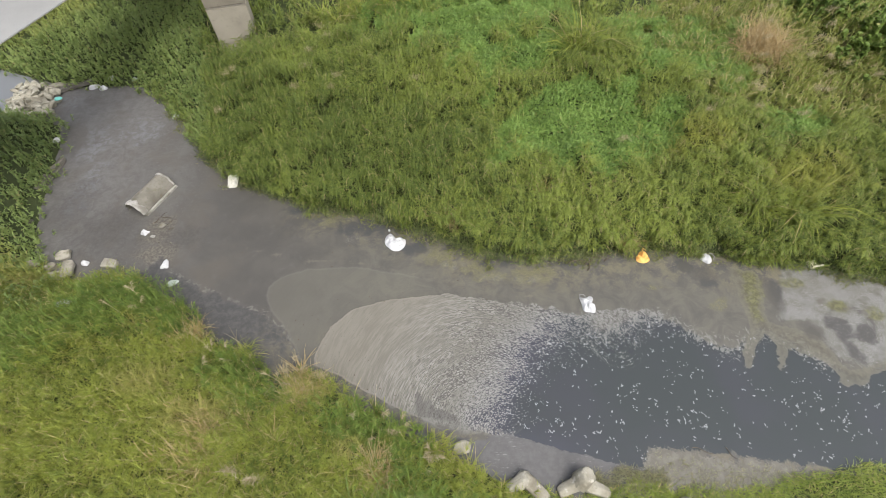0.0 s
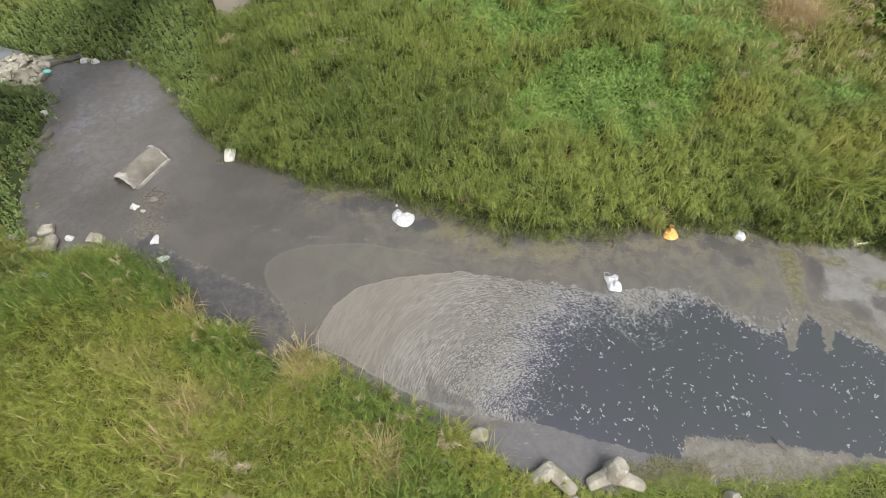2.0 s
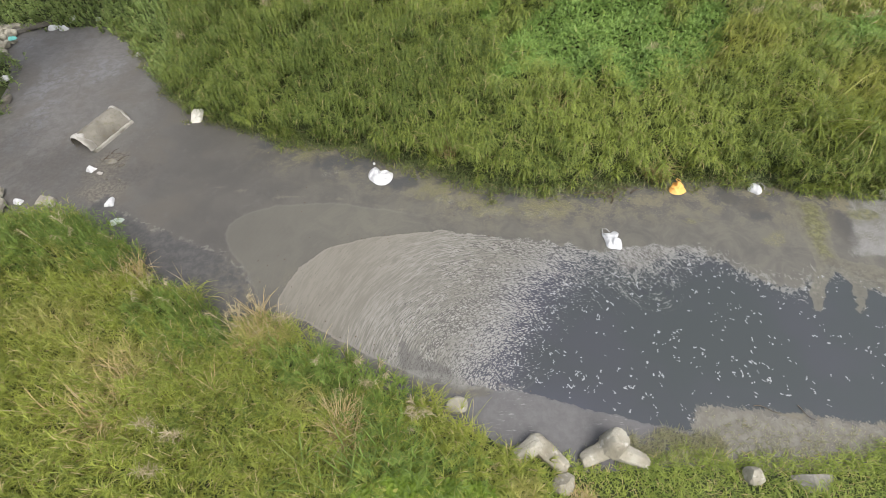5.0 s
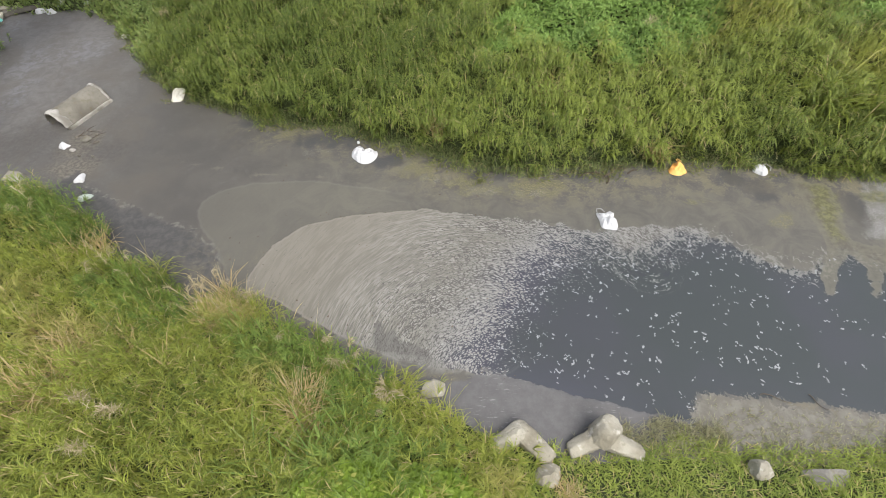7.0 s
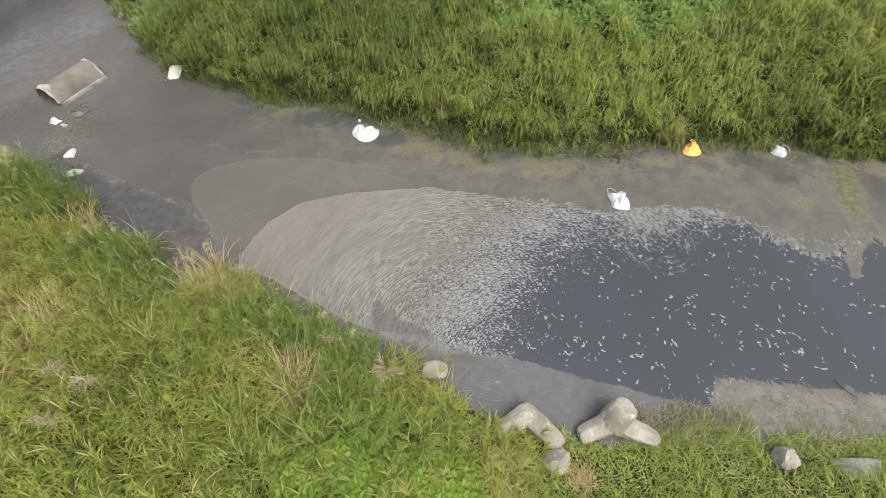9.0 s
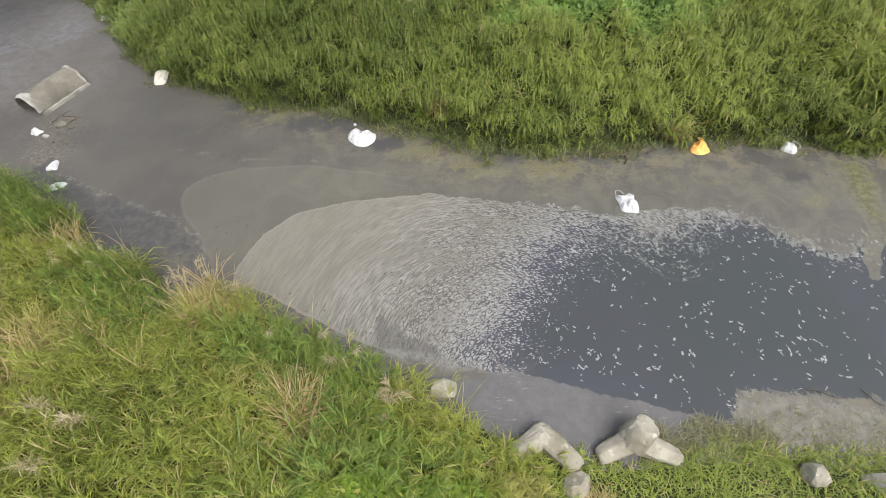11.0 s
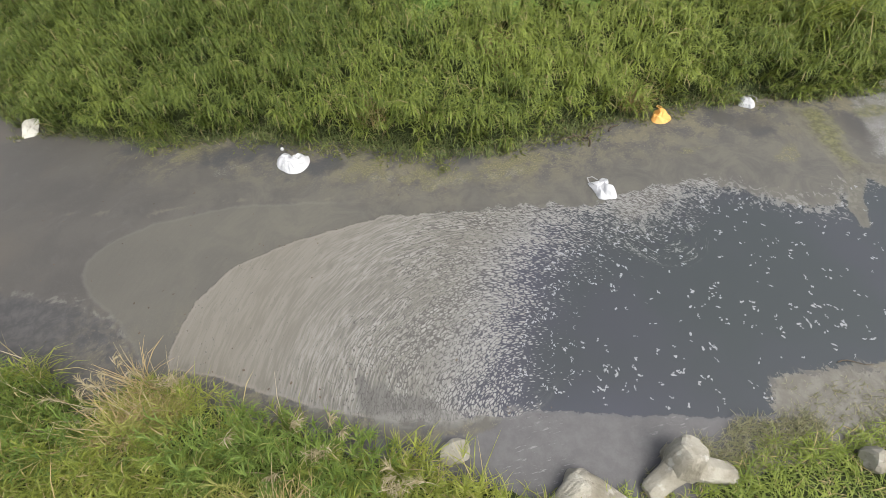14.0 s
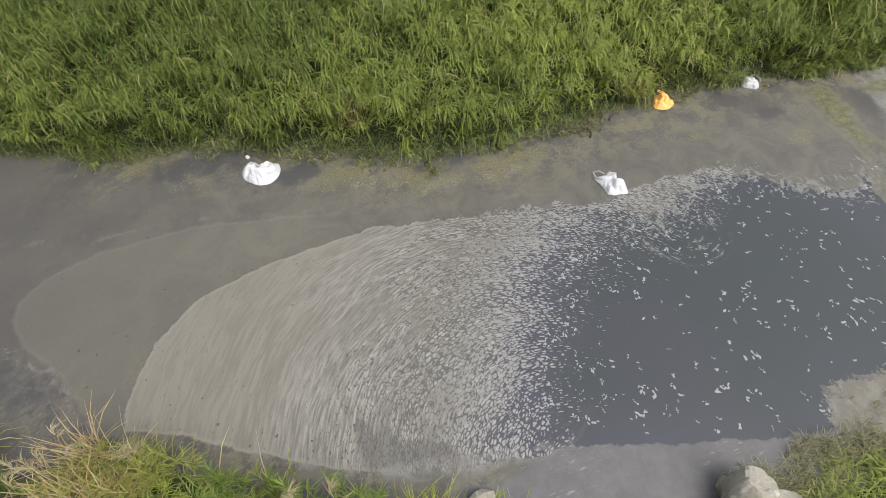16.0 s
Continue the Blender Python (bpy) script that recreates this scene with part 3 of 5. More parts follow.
fields["olive"] = ovals((2.7, 8.55, 1.3, 0.45), (1.3, 8.55, 0.8, 0.25), (-0.3, 9.5, 0.8, 0.5), (0.9, 8.85, 0.7, 0.35), (-3.8, 11.0, 1.1, 0.3), (6.6, 7.95, 0.5, 0.12), (-0.1, 9.0, 0.5, 0.2), (8.4, 7.2, 0.4, 0.3))
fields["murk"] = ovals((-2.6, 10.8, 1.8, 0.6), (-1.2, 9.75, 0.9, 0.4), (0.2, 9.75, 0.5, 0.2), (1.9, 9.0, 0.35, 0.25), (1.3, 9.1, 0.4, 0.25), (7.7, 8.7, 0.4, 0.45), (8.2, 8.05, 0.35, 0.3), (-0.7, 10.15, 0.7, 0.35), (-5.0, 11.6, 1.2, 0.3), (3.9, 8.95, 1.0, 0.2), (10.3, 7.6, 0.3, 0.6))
hole_r = np.hypot(wx - 12.0, wy - 6.45)
fields["hole"] = np.max([0.4 - np.hypot(wx - 11.62, wy - 6.35), 0.36 - np.hypot(wx - 12.25, wy - 6.1), np.where(wy > 6.3, 0.1 - np.abs(hole_r - 0.62), -1), 0.2 - np.hypot((wx - 11.6) * 0.8, (wy - 5.6) * 0.5)], axis=0)
fields["moss"] = np.maximum(fields["moss"], ovals((11.9, 7.05, 0.5, 0.25), (12.9, 6.75, 0.4, 0.3), (10.9, 7.9, 0.5, 0.25)))
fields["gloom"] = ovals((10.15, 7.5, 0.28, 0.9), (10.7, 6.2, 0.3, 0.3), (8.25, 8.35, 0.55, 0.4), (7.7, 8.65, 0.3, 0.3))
fields["gravel"] = ovals((0.2, 8.95, 0.7, 0.25), (1.4, 8.5, 0.8, 0.2), (2.6, 8.35, 0.7, 0.2), (-3.2, 10.2, 0.6, 0.2))
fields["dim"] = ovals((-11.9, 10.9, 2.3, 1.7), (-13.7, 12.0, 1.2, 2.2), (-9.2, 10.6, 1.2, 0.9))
fields["painted_sheen"] = ovals((-13.6, 13.2, 0.7, 2.2), (-12.6, 16.2, 1.2, 1.2), (-14.2, 15.5, 0.7, 1.6), (-16.5, 18.4, 0.8, 0.6))
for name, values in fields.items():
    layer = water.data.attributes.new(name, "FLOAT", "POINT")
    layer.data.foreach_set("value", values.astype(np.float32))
tagged(water, "grey scummy stream water with a dark open pool", "water", kind="structure")


# ---- grass ----
SOUTHWARD = -math.pi / 2


def blades(root, heading, length, width, rise, droop, rows=4, twist=None):
    """Arching leaves as strips: root points, heading (radians), length, width, first slope and total droop (radians)."""
    n = len(root)
    pts, side = np.empty((n, rows, 3)), np.stack([-np.sin(heading), np.cos(heading), np.zeros(n)], 1)
    at, a = root.copy(), rise.copy()
    for r in range(rows):
        pts[:, r] = at
        stepl = length / (rows - 1)
        at = at + np.stack([np.cos(a) * np.cos(heading), np.cos(a) * np.sin(heading), np.sin(a)], 1) * stepl[:, None]
        a = a - droop / (rows - 1)
    shape = np.array([0.6, 1.0, 0.75, 0.08]) if rows == 4 else np.array([0.8, 1.0, 0.1])
    if twist is not None:
        side[:, 2] = twist
    half = side[:, None] * (width[:, None] * shape[None])[..., None] * 0.5
    v = np.stack([pts - half, pts + half], 2).reshape(-1, 3)
    base = (np.arange(n) * rows * 2)[:, None] + (np.arange(rows - 1) * 2)[None]
    f = np.stack([base, base + 1, base + 3, base + 2], 2).reshape(-1, 4)
    return v, f


def spaced(rng, gap, x0, x1, y0, y1, keep):
    """Points at an uneven but even-handed spacing."""
    gx, gy = np.meshgrid(np.arange(x0, x1, gap), np.arange(y0, y1, gap))
    gx = gx + (np.arange(gx.shape[0])[:, None] % 2) * gap / 2
    px, py = (gx + rng.uniform(-0.42, 0.42, gx.shape) * gap).ravel(), (gy + rng.uniform(-0.42, 0.42, gy.shape) * gap).ravel()
    ok = keep(px, py)
    return px[ok], py[ok]


def scatter(rng, count, x0, x1, y0, y1, keep):
    px, py = rng.uniform(x0, x1, count), rng.uniform(y0, y1, count)
    ok = keep(px, py)
    return px[ok], py[ok]


def join(pieces):
    vs, fs, o = [], [], 0
    for v, f in pieces:
        vs.append(v)
        fs.append(f + o)
        o += len(v)
    return np.concatenate(vs), np.concatenate(fs)


def lumps(px, py, seed=81, size=0.55):
    """How tall the growth is, clump by clump: about 0.55 to 1.35."""
    return 0.95 + 0.4 * np.clip(waves(px, py, seed, size), -1, 1)


def reeds(rng, px, py, stem, leaves, leng, wid, low=0.35, clump=5, spread=0.13, rows=4, down=None):
    """Clumps of leafy stems: leaves at several heights that arch outwards from the clump and hang. down: the way they lean."""
    n = len(px)
    k = np.repeat(np.arange(n), clump * leaves)
    stem_of = np.repeat(np.arange(n * clump), leaves)
    off = rng.normal(0, spread, (n * clump, 2))
    m = len(k)
    bx, by = px[k] + off[stem_of, 0], py[k] + off[stem_of, 1]
    h = (stem * rng.uniform(0.5, 1.35, n))[k] * rng.uniform(0.75, 1.1, n * clump)[stem_of]
    top = h * rng.uniform(low, 1, m)
    lean = off[stem_of] * 0.9
    root = np.stack([bx + lean[:, 0] * top, by + lean[:, 1] * top, ground_height(bx, by) - 0.03 + top], 1)
    out = np.arctan2(off[stem_of, 1], off[stem_of, 0])
    turn = out + rng.normal(0, 0.9, m)
    if down is not None:
        hang = rng.uniform(0, 1, m) < 0.6
        turn = np.where(hang, down + rng.normal(0, 0.6, m), turn)
    return blades(root, turn, leng * rng.uniform(0.65, 1.25, m), wid * rng.uniform(0.7, 1.3, m), rng.uniform(0.5, 1.3, m), rng.uniform(1.3, 2.8, m), rows, rng.normal(0, 0.25, m))


def plumes(rng, px, py, stem, leaves, leng, wid, rows=4):
    """Single stems topped by a star of leaves that arch over and hang."""
    n = len(px)
    k = np.repeat(np.arange(n), leaves)
    m = len(k)
    lean = rng.normal(0, 0.1, (n, 2)) + [0, -0.1]
    h = (stem * rng.uniform(0.6, 1.2, n))[k] * rng.uniform(0.72, 1.0, m)
    root = np.stack([px[k] + lean[k, 0] * h, py[k] + lean[k, 1] * h, ground_height(px, py)[k] + h], 1)
    turn = rng.uniform(0, 6.28, n)[k] + np.tile(np.arange(leaves), n) * 2.4 + rng.normal(0, 0.3, m)
    turn = np.where(rng.uniform(0, 1, m) < 0.6, SOUTHWARD + rng.normal(0, 0.65, m), turn)
    size = rng.uniform(0.75, 1.2, n)[k]
    return blades(root, turn, leng * size * rng.uniform(0.7, 1.15, m), wid * size * rng.uniform(0.8, 1.2, m), rng.uniform(0.5, 1.2, m), rng.uniform(1.9, 3.0, m), rows, rng.normal(0, 0.2, m))


def tufts(rng, px, py, per, leng, wid, spread=0.06, rise=(0.8, 1.45), droop=(0.5, 1.8), rows=4):
    n = len(px)
    k = np.repeat(np.arange(n), per)
    m = len(k)
    qx, qy = px[k] + rng.normal(0, spread, m), py[k] + rng.normal(0, spread, m)
    root = np.stack([qx, qy, np.maximum(ground_height(qx, qy) - 0.03, -0.005)], 1)
    tall = (rng.uniform(0.75, 1.25, n) * leng)[k]
    return blades(root, rng.uniform(0, 2 * np.pi, m), tall * rng.uniform(0.7, 1.2, m), wid * rng.uniform(0.7, 1.3, m), rng.uniform(*rise, m), rng.uniform(*droop, m), rows, rng.normal(0, 0.3, m))


def oval(px, py, cx, cy, rx, ry, turn=0.0):
    c, s = np.cos(turn), np.sin(turn)
    u, v = (px - cx) * c + (py - cy) * s, -(px - cx) * s + (py - cy) * c
    return np.sqrt((u / rx) ** 2 + (v / ry) ** 2) + 0.12 * waves(px, py, 11, 1.2)


def bank(px, py, north, inset=0.12):
    d = -signed(px, py, STREAM) + 0.12 * waves(px, py, 5, 0.6)
    return (d > inset) & ((py > middle(px)) == north) & (np.hypot(px + 8.0, py - 13.1) > 0.42)


def clover_zone(px, py):
    spots = [oval(px, py, 4.9, 13.7, 3.7, 1.8, 0.05), oval(px, py, 1.5, 20.3, 5.0, 2.6), oval(px, py, 9.4, 17.2, 2.5, 2.0), oval(px, py, 2.8, 17.2, 2.4, 1.0), oval(px, py, 12.2, 13.2, 1.1, 0.7)]
    return np.min(spots, axis=0) + 0.3 * waves(px, py, 61, 0.7) < 1


def dry_zone(px, py):
    return oval(px, py, 12.6, 17.3, 0.8, 0.9) < 1


def yellow_zone(px, py):
    return (oval(px, py, 13.5, 17.5, 5.5, 4.6) < 1) & ~dry_zone(px, py)


def west_zone(px, py):
    return (px < -9.5 - 0.25 * (py - 17)) & (py > 15)


rng = np.random.RandomState(7)
def stuff(name, vf, mat, label, cat):
    ob = mesh_object(name, *vf, mat)
    if mat in (WEED, REED, SHADY, SHRUB, BRIGHT, SHORT):
        layer = ob.data.attributes.new("dryness", "FLOAT", "POINT")
        layer.data.foreach_set("value", dryness(vf[0][:, 0], vf[0][:, 1]).astype(np.float32))
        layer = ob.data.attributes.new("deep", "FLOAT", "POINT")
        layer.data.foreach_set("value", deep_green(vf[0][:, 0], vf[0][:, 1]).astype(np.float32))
    return tagged(ob, label, cat, kind="stuff")


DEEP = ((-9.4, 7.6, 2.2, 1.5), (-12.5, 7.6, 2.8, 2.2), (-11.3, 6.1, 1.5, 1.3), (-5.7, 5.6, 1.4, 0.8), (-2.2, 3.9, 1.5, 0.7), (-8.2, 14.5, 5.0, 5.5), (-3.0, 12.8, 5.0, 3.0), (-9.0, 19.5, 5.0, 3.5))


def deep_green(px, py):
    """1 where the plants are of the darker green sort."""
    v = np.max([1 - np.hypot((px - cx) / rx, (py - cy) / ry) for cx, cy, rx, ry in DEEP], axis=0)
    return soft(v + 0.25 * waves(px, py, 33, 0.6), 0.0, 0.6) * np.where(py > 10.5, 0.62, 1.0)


DRY = ((2.3, 1.65, 0.4, 0.3), (-4.3, 5.0, 0.7, 0.6), (1.3, 1.75, 0.5, 0.35), (-6.4, 4.1, 1.4, 0.75), (-7.8, 5.0, 1.1, 0.7), (-3.7, 4.7, 0.6, 0.5), (-8.9, 6.9, 0.6, 0.4), (-10.2, 2.8, 0.9, 0.7), (-11.6, 5.3, 0.5, 0.6), (-13.4, 8.7, 0.8, 0.6), (-2.5, 3.2, 0.6, 0.4),
       (8.6, 12.6, 2.0, 1.1), (12.0, 10.9, 2.4, 1.3), (-19.5, 24.0, 4.0, 3.0), (-15.2, 9.6, 1.6, 1.0), (0.5, 1.2, 1.5, 0.5))


def dryness(px, py):
    """1 in the middle of a dry patch, under 0 outside all of them."""
    return np.max([1 - np.hypot((px - cx) / rx, (py - cy) / ry) for cx, cy, rx, ry in DRY], axis=0).clip(-1, 1)



plain = lambda x, y: ~clover_zone(x, y) & ~dry_zone(x, y) & ~yellow_zone(x, y) & ~west_zone(x, y)
px, py = spaced(rng, 0.215, -13, 17, 8, 19, lambda x, y: bank(x, y, True, 0.08) & plain(x, y))
stuff("reed_plumes", plumes(rng, px, py, 1.05 * (0.5 + 0.5 * lumps(px, py, 83, 0.8)), 24, 0.43, 0.0172), REED, "tall green reeds topped with stars of drooping leaves", "reeds")
px, py = spaced(rng, 0.4, -13, 17, 8, 19, lambda x, y: bank(x, y, True, 0.08) & plain(x, y))
stuff("reed_grass", reeds(rng, px, py, 0.7, 9, 0.42, 0.026, 0.25, 4, 0.1, 3, SOUTHWARD), REED, "lower green reed leaves under the plumes", "grass")
px, py = scatter(rng, 660, -13, 22, 19, 26, lambda x, y: bank(x, y, True, 0.08) & plain(x, y))
stuff("upper_reeds", reeds(rng, px, py, 0.85, 11, 0.45, 0.036, rows=3), REED, "tall green reed grass higher on the bank", "grass")
px, py = spaced(rng, 0.085, -13, 17, 7.5, 20, lambda x, y: bank(x, y, True, -0.16) & ~bank(x, y, True, 0.42))
stuff("shore_fringe", tufts(rng, px, py, 5, 0.2 + 0.06 * waves(px, py, 25, 0.4), 0.016, 0.06, (0.5, 1.4), (0.8, 2.6), 3), FRINGE, "low grey-green grass along the foot of the reeds", "grass")
px, py = scatter(rng, 2400, -13, 17, 7.5, 20, lambda x, y: bank(x, y, True, -0.02) & ~bank(x, y, True, 0.35))
stuff("edge_reeds", reeds(rng, px, py, 0.45, 9, 0.36, 0.018, 0.2, 4, 0.1, 4, SOUTHWARD), REED, "green reed leaves hanging over the water's edge", "grass")
px, py = scatter(rng, 38000, -12, 16, 6, 20, lambda x, y: (np.abs(signed(x, y, STREAM) - 0.1 - 0.26 * waves(x, y, 21, 0.5)) < np.where((x > -2) & (x < 5), 0.34, 0.22)) & (y > middle(x)) & (waves(x, y, 23, 0.8) > -0.35))
stuff("water_weeds", tufts(rng, px, py, 5, 0.11, 0.02, 0.08, (0.1, 1.0), (0.3, 1.5), 3), MOSSY, "low olive weeds creeping onto the wet mud", "weeds")
px, py = spaced(rng, 0.25, -23, -6, 15, 27, lambda x, y: bank(x, y, True, -0.08) & west_zone(x, y))
stuff("leafy_undergrowth", reeds(rng, px, py, 0.55 * lumps(px, py, 85, 0.9), 10, 0.14, 0.047, 0.15, 4, 0.13, 3), SHADY, "dark green leafy undergrowth beside the bridge pier", "undergrowth")
px, py = scatter(rng, 30000, -5, 13.5, 11, 23.5, clover_zone)
creepers = tufts(rng, px, py, 5, 0.13, 0.042, 0.08, (0.2, 1.2), (0.8, 2.0), 3)
cx, cy = np.repeat(px, 30), np.repeat(py, 30)
creepers[0][:, 2] += 0.62 + 0.13 * waves(cx, cy, 63, 0.5)
stuff("creeping_plants", creepers, CLOVER, "low bright green creeping plants with small leaves", "ground cover")
px, py = spaced(rng, 0.12, -5, 13.5, 11, 23.5, clover_zone)
mat = tufts(rng, px, py, 5, 0.13, 0.085, 0.05, (-0.1, 0.3), (0.0, 0.6), 3)
mat[0][:, 2] += 0.56 + 0.13 * waves(np.repeat(px, 30), np.repeat(py, 30), 63, 0.5)
stuff("creeper_mat", mat, CLOVER, "flat lower leaves of the creeping plants", "ground cover")
px, py = scatter(rng, 1500, -5, 12, 11, 23, lambda x, y: clover_zone(x, y) & (waves(x, y, 67, 0.8) > 0.1) & (oval(x, y, 4.9, 13.7, 3.0, 1.3) > 1) & (oval(x, y, 9.4, 17.2, 1.9, 1.5) > 1))
stuff("scattered_reeds", reeds(rng, px, py, 0.95, 9, 0.36, 0.026, 0.6, 3), REED, "scattered reed clumps among the creeping plants", "grass")
px, py = scatter(rng, 1480, 7, 20, 11, 22, yellow_zone)
stuff("yellow_weeds", reeds(rng, px, py, 0.7, 11, 0.36, 0.026, 0.2, 4, 0.13, 3), YELLOW, "yellowish green weeds turning to straw", "weeds")
px, py = scatter(rng, 700, 10, 16, 15, 19.5, dry_zone)
stuff("dry_grass", tufts(rng, px, py, 30, 1.35, 0.017, 0.07, (1.0, 1.5), (1.0, 2.6)), STRAW, "clump of dry orange-brown grass", "grass")
px, py = scatter(rng, 100, 13.5, 17.5, 15, 21, lambda x, y: (oval(x, y, 15.9, 19.3, 1.6, 1.0) < 1) | (oval(x, y, 16.7, 16.0, 1.0, 1.2) < 1))
stuff("vine_leaves", reeds(rng, px, py, 1.0, 44, 0.18, 0.15, 0.6, 4, 0.3, 3), LUSH, "broad dark green vine leaves over the weeds", "vines")
bare = ((3.0, 2.44, 0.3), (2.62, 2.32, 0.16), (3.45, 2.28, 0.14), (1.66, 2.52, 0.24), (1.38, 2.42, 0.14), (1.95, 2.28, 0.16), (2.05, 1.86, 0.2), (5.45, 1.88, 0.2), (0.14, 3.35, 0.33))
near = lambda x, y: bank(x, y, False, -0.12) & (y < 9.2) & (x < 13) & np.all([np.hypot(x - a, y - b) > r for a, b, r in bare], axis=0)
px, py = spaced(rng, 0.24, -14.5, 1.6, 0.8, 9.4, near)
short = lambda x: 1 - 0.6 * soft(x, 0.3, 1.6)
stuff("bank_grass", reeds(rng, px, py, 0.62 * short(px) * lumps(px, py), 14, 0.25, 0.0108, 0.3, 4, 0.08, 4), WEED, "dense yellow-green bank grass with short drooping leaves", "grass")
lush = lambda x, y: near(x, y) & ((oval(x, y, -9.4, 7.6, 1.8, 1.2) < 1) | (oval(x, y, -11.3, 6.1, 1.1, 1.0) < 1) | (oval(x, y, -5.6, 5.2, 1.3, 0.6, -0.6) < 1) | (oval(x, y, -2.1, 3.7, 1.6, 0.5, -0.55) < 1) | (oval(x, y, -0.4, 1.9, 0.9, 0.5) < 1))
px, py = scatter(rng, 7500, -14.5, 1.6, 0.8, 9.4, lambda x, y: near(x, y) & ~lush(x, y))
stuff("thin_blades", tufts(rng, px, py, 8, 0.55 * (0.35 + 0.65 * short(px)) * lumps(px, py), 0.0125, 0.08, (0.7, 1.45), (1.4, 3.4)), BRIGHT, "thin curling blades among the bank grass", "grass")
px, py = spaced(rng, 0.11, 0.9, 13, 0.3, 3.4, near)
tall = 0.2 + 0.1 * soft(waves(px, py, 91, 0.5), -0.4, 0.8)
stuff("short_grass", tufts(rng, px, py, 14, tall, 0.012, 0.055, (0.4, 1.45), (1.2, 3.4)), SHORT, "short curly yellow-green grass round the blocks", "grass")
px, py = spaced(rng, 0.36, -16, 12, -7, 0.8, lambda x, y: bank(x, y, False))
stuff("bank_grass_behind", tufts(rng, px, py, 12, 0.5, 0.034, 0.16, (0.7, 1.4), (0.6, 2.0), 3), WEED, "yellow-green grass further up the near bank", "grass")
px, py = scatter(rng, 4200, -14, 6, 0.5, 9.4, lush)
stuff("lush_weeds", reeds(rng, px, py, 0.75, 17, 0.2, 0.0115, 0.3, 4, 0.13, 3), LUSH, "lush dark green weeds along the near bank", "weeds")
px, py = scatter(rng, 2000, 3.6, 9.4, 1.6, 3.3, lambda x, y: (signed(x, y, LEDGE) > 0.12) & (rng.uniform(0, 1, len(x)) < np.clip((3.1 - y) * 0.9, 0.05, 1)))
stuff("mud_sprouts", tufts(rng, px, py, 6, 0.085, 0.008, 0.05, (0.3, 1.3), (0.4, 2.0), 3), DULL, "sparse sprouts growing through the drying mud", "sprouts")
px, py = scatter(rng, 1500, 2.6, 5.2, 2.1, 3.1, lambda x, y: (signed(x, y, STREAM) > 0) & (signed(x, y, STREAM) < 0.55) & (waves(x, y, 77, 0.4) > -0.35))
stuff("shore_sprouts", tufts(rng, px, py, 4, 0.16, 0.008, 0.05, (0.3, 1.3), (0.2, 1.2), 3), DULL, "dull green sprouts standing in the shallows", "sprouts")
# dry spots, seed heads and stalks
spots = [(-3.85, 4.7, 0.35, 15), (-1.85, 2.7, 0.2, 9), (-4.25, 5.1, 0.4, 9), (-2.0, 2.95, 0.12, 6), (15.4, 16.3, 1.2, 22), (14.4, 15.0, 1.0, 12), (11.9, 19.2, 0.7, 10), (-5.6, 3.8, 0.9, 22), (-6.0, 3.2, 0.6, 14), (-7.8, 6.6, 0.4, 10), (11.5, 12.5, 0.6, 14), (3.3, 11.4, 0.5, 12), (0.2, 10.6, 0.4, 9), (5.9, 9.5, 0.2, 8)]
px = np.concatenate([rng.normal(x, r * 0.6, n) for x, y, r, n in spots])
py = np.concatenate([rng.normal(y, r * 0.6, n) for x, y, r, n in spots])
stuff("straw_tufts", tufts(rng, px, py, 16, 0.75, 0.013, 0.07, (0.9, 1.5), (0.4, 1.7)), STRAW, "small tufts of dry straw-coloured grass", "grass")
heads = [(-4.95, 2.7), (-4.42, 2.5), (-4.5, 1.95), (-8.47, 17.05), (-8.56, 15.41), (-5.43, 15.56), (-5.05, 17.29), (-5.03, 16.46), (-3.84, 15.9), (-4.05, 15.32), (-0.96, 15.58), (-4.78, 18.86), (-4.39, 18.13), (-8.2, 17.26),
         (10.5, 14.6), (13.0, 14.0), (13.5, 15.7), (15.3, 14.5), (14.6, 15.2), (11.0, 18.6), (9.9, 18.8), (14.2, 16.6), (6.0, 12.3), (9.0, 13.2), (12.2, 13.0), (-3.55, 5.2), (-1.5, 3.65), (-0.6, 3.0)]
heads += [(10.8 + 0.37 * i % 4.9, 13.4 + 0.83 * i % 5.3) for i in range(16)]
k = np.repeat(np.arange(len(heads)), 90)
hx, hy = np.array([h[0] for h in heads])[k] + rng.normal(0, 0.09, len(k)), np.array([h[1] for h in heads])[k] + rng.normal(0, 0.025, len(k))
m = len(k)
root = np.stack([hx, hy, ground_height(hx, hy) + np.where(hy > 10, 1.15, 0.62) + rng.normal(0, 0.05, m)], 1)
stuff("seed_plumes", blades(root, rng.uniform(0, 6.28, m), rng.uniform(0.08, 0.2, m), rng.uniform(0.006, 0.012, m), rng.uniform(0.3, 1.4, m), rng.uniform(1.0, 2.6, m), 4), PLUME, "pale feathery seed heads above the grass", "seed heads")
px, py = scatter(rng, 900, -9, 1, 2, 8, lambda x, y: bank(x, y, False, -0.05) & ~bank(x, y, False, 0.5) & (waves(x, y, 71, 0.7) > 0.15))
stuff("seed_stalks", tufts(rng, px, py, 3, 0.95, 0.012, 0.1, (1.2, 1.5), (0.3, 1.0)), PLUME, "thin pale seed stalks leaning over the water", "stalks")
px, py = np.array([5.7, 5.3, 6.1, -4.2, -3.4, -5.0, -2.2, 10.2, 11.4]), np.array([17.2, 17.0, 17.3, 20.2, 20.6, 20.7, 21.0, 10.3, 9.9])
